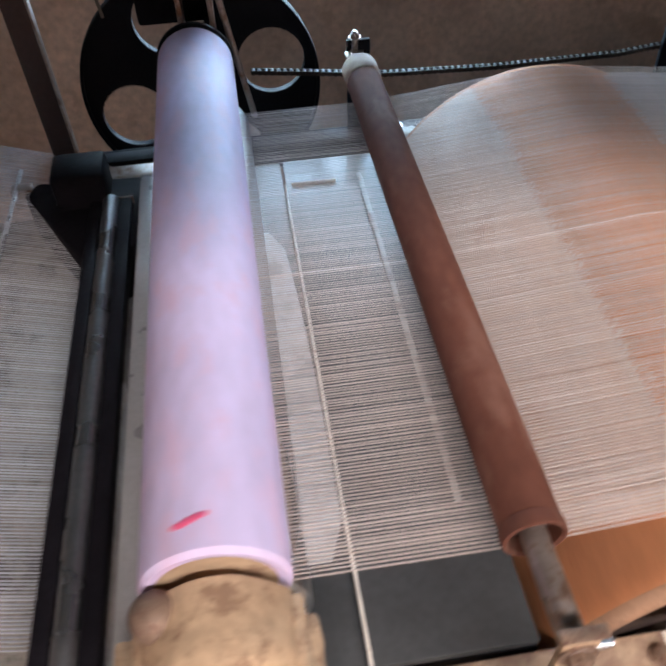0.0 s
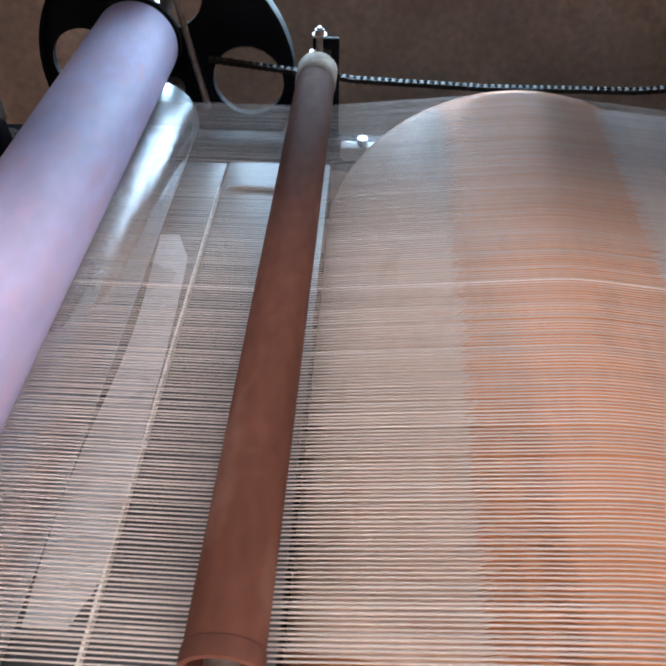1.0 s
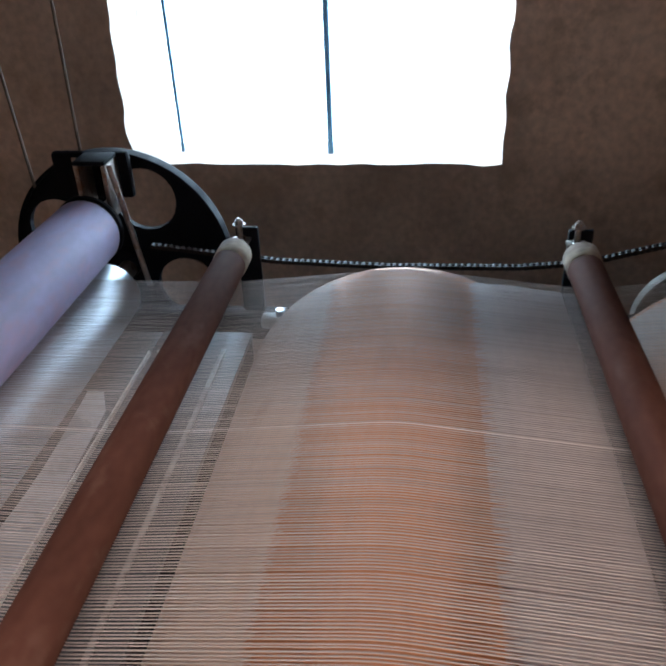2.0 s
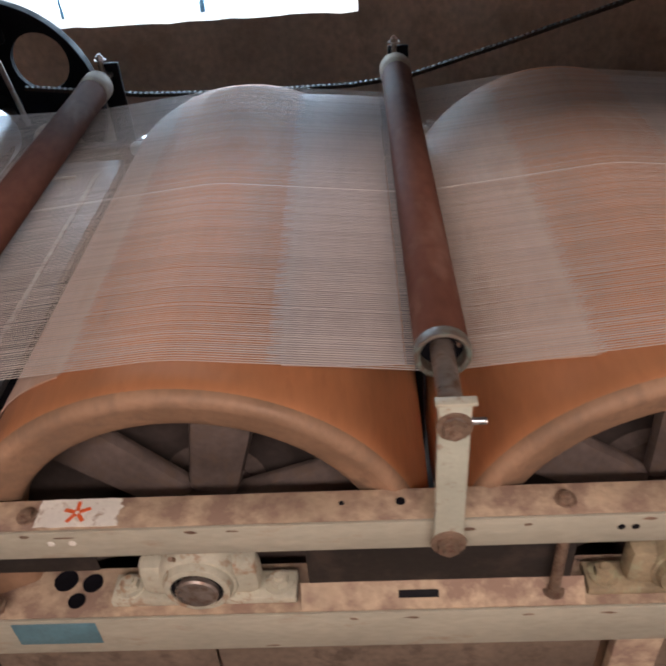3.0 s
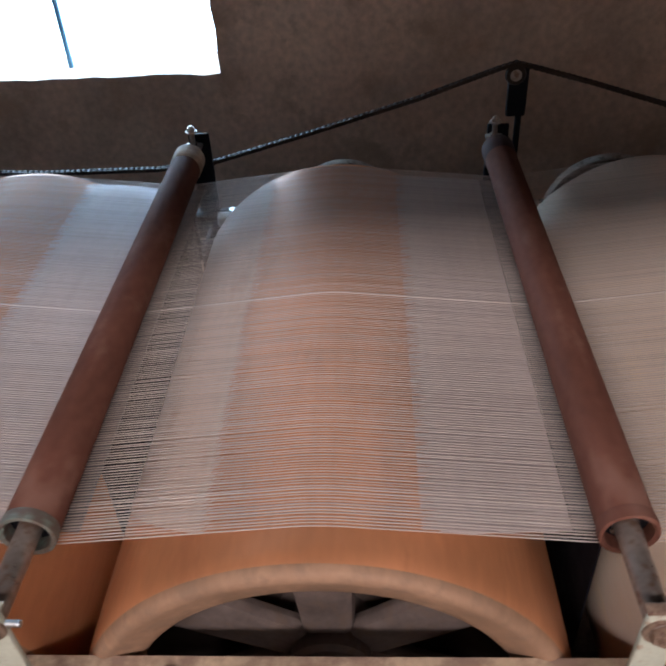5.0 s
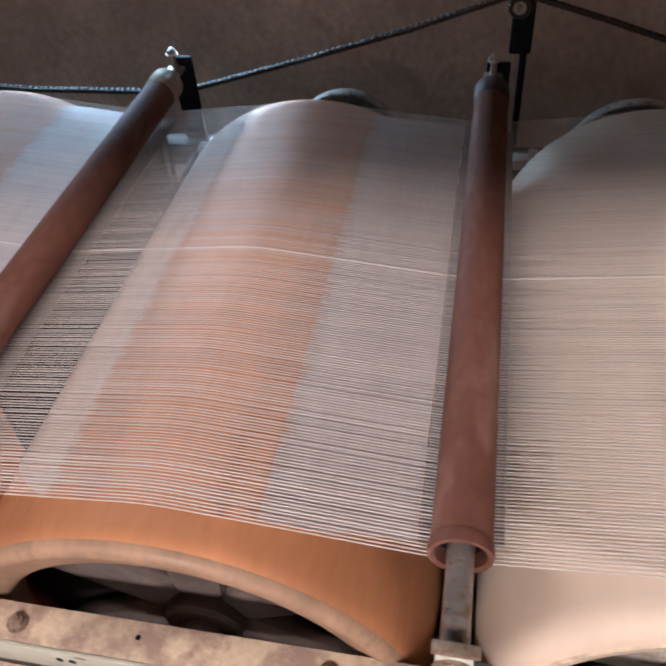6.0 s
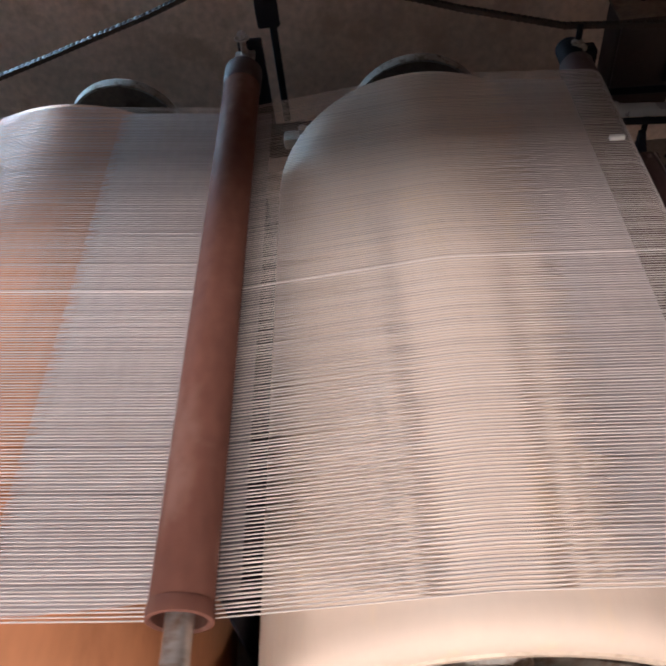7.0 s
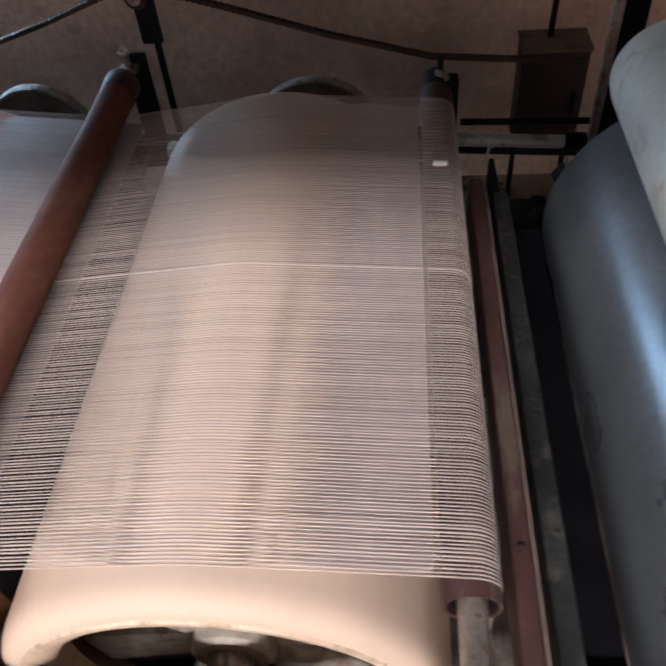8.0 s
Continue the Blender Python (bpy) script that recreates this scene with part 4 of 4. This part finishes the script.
for u, h in ((-0.10, 0.05), (-0.055, 0.08), (0.0, 0.06)):
    part("drip", boxed(u, u + 0.018, 0.05, 0.0545, 0.09 - h, 0.085, bevel=0.002), M_SHAFT, clamp, "pale dried size")
part("tie_strap", rodded((0.06, -0.04, 0.09), (0.13, -0.06, -0.30), 0.009), M_SHAFT, clamp)

# cords above the wheel
for a, b in (((-1.52, 1.70, 1.45), (-1.75, 2.3, 3.99)), ((-1.71, 1.72, 1.37), (-2.12, 2.2, 3.99))):
    g = thing("cord", *a, "thin dark cord hanging from the ceiling", "cord", "cords")
    part("strand", rodded((0, 0, 0), tuple(Vector(b) - Vector(a)), 0.005, 8), M_ROPE, g)

# ---- chain and its idler ----
IDX, IDZ, CH_Y = 1.058, 1.484, 1.60
chain = thing("drive_chain", 0, 0, 0, "oily roller chain sagging over an idler", "chain")
knots = [(-1.30, 1.215), (-0.9, 1.168), (-0.55, 1.155), (-0.15, 1.158), (0.05, 1.178), (0.4, 1.275), (0.75, 1.378), (1.0, 1.465), (1.058, 1.482),
         (1.12, 1.465), (1.3, 1.412), (1.6, 1.315), (1.9, 1.235), (2.35, 1.20)]
way = []
for a, b in zip(knots, knots[1:]):
    n = max(1, round(math.hypot(b[0] - a[0], b[1] - a[1]) / 0.019))
    way += [(a[0] + (b[0] - a[0]) * i / n, a[1] + (b[1] - a[1]) * i / n) for i in range(n)]
way.append(knots[-1])
bm = bmesh.new()
for s in (-1, 1):
    box(bm, -0.0075, 0.0075, s * 0.008 - 0.0015, s * 0.008 + 0.0015, -0.006, 0.006, 0)
rod(bm, (-0.0095, -0.0105, 0), (-0.0095, 0.0105, 0), 0.0075, 10)
me = bpy.data.meshes.new("link")
bm.to_mesh(me)
bm.free()
me.materials.append(M_CHAIN)
for a, b in zip(way, way[1:]):
    ang = -math.degrees(math.atan2(b[1] - a[1], b[0] - a[0]))
    piece("link", me, chain, pose((a[0] + b[0]) / 2, CH_Y + 0.015, (a[1] + b[1]) / 2, 0, ang, 0))
idler = thing("chain_idler", 1.07, CH_Y, 1.0, "dark idler sprocket on an upright rod", "idler")
part("sprocket", turned([(0, -0.008), (0.03, -0.008), (0.034, 0.0), (0.03, 0.008), (0, 0.008)], 16, -0.012, 0.445), M_CHAIN, idler).matrix_basis = pose(0, 0.015, 0)
part("head", boxed(-0.03, 0.035, 0.026, 0.045, 0.30, 0.47, bevel=0.008), M_BLACK, idler)
part("rod", rodded((0.014, 0.036, 0.0), (0.014, 0.036, 0.31), 0.011), M_BLACK, idler)
part("bolt", bolted(-0.012, 0.005, 0.445, 0.012, 0.01), M_SHAFT, idler)

# ---- the far end: beam, cream roller, frame ----
bar = thing("end_bar", 2.005, 0, 1.1, "brown flat end bar beside the last roller", "guide bar")
part("bar", boxed(-0.022, 0.012, -0.12, 1.12, -0.06, 0.055, bevel=0.006), M_ENDBAR, bar)
part("edge_strip", boxed(0.0125, 0.019, -0.12, 1.11, -0.05, 0.058, bevel=0.003), M_SPOKE, bar)
for by in (0.1, 0.6, 1.1):
    part("bolt", bolted(-0.006, by, 0.055, 0.006, 0.004, axis="z"), M_ENDBAR, bar)
M_DARKBAR = material("worn_black_bar", (0.02, 0.022, 0.021), 0.55, 0.1, 0.4, 9, 80, 0.3, dirt=(0.06, 0.055, 0.05), dirt_amount=0.35, spec=0.25)
bar2 = thing("black_bar", 2.07, 0, 1.05, "black edge bar with small bolts", "guide bar")
part("bar", boxed(-0.025, 0.016, -0.12, 1.12, -0.06, 0.06, bevel=0.006), M_DARKBAR, bar2)
# added black sheet that keeps the gap beside the cylinder dark
part("apron", boxed(0.017, 0.135, -0.12, 1.22, -0.16, -0.15, bevel=0.002), M_BLACK, bar2)
for i in range(5):
    part("bolt", bolted(0.0, 0.15 + 0.25 * i, 0.06, 0.005, 0.003, axis="z"), M_DARKBAR, bar2)
part("end_tab", boxed(-0.015, 0.025, -0.135, -0.121, 0.0, 0.055, bevel=0.004), M_WHITE, bar2, "small white end tab")
beam = thing("warp_beam", 2.585, 0, 0.94, "large dark shiny cylinder beside the frame", "cylinder")
part("barrel", turned([(0, -0.3), (0.36, -0.3), (0.373, -0.29), (0.373, 1.23), (0.365, 1.24), (0, 1.24)], 96), M_SLATE, beam)
part("shaft", turned([(0, -0.4), (0.03, -0.4), (0.03, 1.6), (0, 1.6)], 20), M_SHAFT, beam)
cream = thing("cream_roller", 2.425, 0, 1.40, "dusty cream press roller above dark cylinder", "press roller")
part("body", turned([(0, -0.3), (0.12, -0.3), (0.13, -0.29), (0.13, 1.15), (0.127, 1.175), (0.115, 1.195), (0.09, 1.205), (0, 1.21)], 64), M_CREAM, cream)
part("shaft", turned([(0, -0.4), (0.03, -0.4), (0.03, 1.3), (0, 1.3)], 20), M_BLACK, cream)
fr = thing("end_stand", 2.42, 1.62, 0, "dark steel end frame with horizontal pipes", "machine frame")
part("post", boxed(-0.016, 0.012, 0.0, 0.03, 0.0, 1.62, bevel=0.003), M_SHAFT, fr, "worn pale post")
part("side_plate", boxed(0.0125, 0.085, 0.01, 0.025, 0.0, 1.42, bevel=0.003), M_PITCH, fr)
part("pipe", rodded((-0.42, 0.02, 0.996), (-0.017, 0.02, 0.986), 0.011), M_BLACK, fr)
part("pipe", rodded((-0.44, 0.02, 0.935), (-0.017, 0.02, 0.908), 0.021), M_RODGREY, fr, "grey steel pipe")
part("pipe", rodded((-0.42, 0.03, 0.885), (-0.017, 0.03, 0.862), 0.012), M_BLACK, fr)
part("coupling", rodded((-0.085, 0.02, 0.913), (-0.018, 0.02, 0.908), 0.032), M_BLACK, fr)
part("pipe_clip", rodded((-0.325, 0.02, 0.928), (-0.31, 0.02, 0.927), 0.027), M_RODGREY, fr)
part("clip_wire", rodded((-0.317, 0.0, 0.95), (-0.335, -0.01, 0.86), 0.004, 8), M_RODGREY, fr)
part("tie_rod", rodded((-0.016, 0.02, 1.56), (0.3, 0.02, 1.63), 0.012), M_BLACK, fr)
part("foot", boxed(-0.06, 0.06, -0.03, 0.1, 0.0, 0.015), M_BLACK, fr)
col = thing("roller_column", 1.945, 1.53, 0, "dark column carrying the end roller shaft", "machine frame")
part("post", boxed(-0.035, 0.035, 0.0, 0.05, 0.0, 1.2, bevel=0.006), M_BLACK, col)
part("bearing", turned([(0, -0.02), (0.03, -0.02), (0.036, -0.01), (0.036, 0.06), (0, 0.06)], 24, -0.033, 1.178), M_BLACK, col)
part("stud", rodded((-0.02, 0.02, 1.2), (-0.02, 0.02, 1.265), 0.009), M_BLACK, col)
part("nut", bolted(-0.02, 0.02, 1.2, 0.018, 0.016, axis="z"), M_DUSTY, col)
tab = thing("white_clip", 1.905, 1.08, 1.2245, "small white clip over the end roller", "clip")
part("clip", boxed(-0.018, 0.018, -0.006, 0.006, 0.0, 0.012, bevel=0.003), M_WHITE, tab)
cab = thing("switch_cabinet", 2.36, 2.1, 0, "dark brown switch cabinet on thin legs behind the machine", "cabinet")
part("body", boxed(-0.09, 0.16, 0.1, 0.25, 0.52, 0.93, bevel=0.01), M_BROWNBOX, cab)
part("top", boxed(-0.095, 0.165, 0.09, 0.26, 0.9305, 0.945, bevel=0.004), M_SKIRT, cab, "dusty top sheet")
part("door", boxed(-0.08, 0.15, 0.085, 0.0995, 0.54, 0.91, bevel=0.004), M_BROWNBOX, cab)
part("handle", boxed(0.11, 0.125, 0.07, 0.0845, 0.68, 0.78, bevel=0.003), M_BLACK, cab)
part("conduit", rodded((0.02, 0.2, 0.945), (0.05, 0.2, 2.54), 0.012), M_BLACK, cab)
for u in (-0.08, 0.13):
    part("leg", boxed(u, u + 0.02, 0.18, 0.2, 0.0, 0.5195, bevel=0.002), M_BLACK, cab)
fork = thing("upright_fork", 2.09, 1.3, 0, "pointed dark upright plate behind the roller", "plate")
bm = bmesh.new()
outline = [(-0.045, 0.0), (0.045, 0.0), (0.04, 0.78), (0.012, 0.95), (-0.02, 1.075), (-0.034, 1.075), (-0.044, 0.72)]
a_ = [bm.verts.new((u, 0.0, v)) for u, v in outline]
b_ = [bm.verts.new((u, 0.02, v)) for u, v in outline]
bm.faces.new(a_)
bm.faces.new(b_[::-1])
for i in range(len(outline)):
    j = (i + 1) % len(outline)
    bm.faces.new((a_[i], b_[i], b_[j], a_[j]))
bmesh.ops.recalc_face_normals(bm, faces=bm.faces)
part("plate", bm, M_BLACK, fork)
part("stiffener", boxed(-0.006, 0.006, -0.016, -0.0005, 0.0, 0.9, bevel=0.002), M_BROWNBOX, fork)
block = thing("drive_block", 2.28, 1.42, 0, "black drive block behind the dark cylinder", "gearbox")
part("body", boxed(-0.12, 0.10, 0.02, 0.16, 0.0, 0.74, bevel=0.015), M_BLACK, block)
part("knob", turned([(0, 0), (0.024, 0), (0.03, 0.01), (0.03, 0.05), (0.012, 0.06), (0, 0.06)], 20, -0.04, 0.80), M_BLACK, block)
part("knob_stem", rodded((-0.04, 0.09, 0.735), (-0.04, 0.055, 0.80), 0.012), M_BLACK, block)
part("elbow", boxed(-0.045, 0.03, -0.02, 0.03, -0.028, 0.028, bevel=0.012), M_BLACK, block).matrix_basis = pose(0.045, 0.05, 0.89, 0, 38, 0)
part("elbow_arm", rodded((0.05, 0.05, 0.735), (0.06, 0.05, 0.87), 0.018), M_BLACK, block)
part("elbow_pin", rodded((0.045, 0.05, 0.90), (0.03, 0.05, 0.97), 0.006, 8), M_SHAFT, block)


# ---- what moves ----
def motions():
    for ob, x, y, z, speed, start in turning:
        n = math.ceil(8 * abs(speed) / 75)
        times = [8 * i / n for i in range(n + 1)]
        walk(ob, [(t, pose(x, y, z, 0, start + speed * t, 0)) for t in times])


motions()
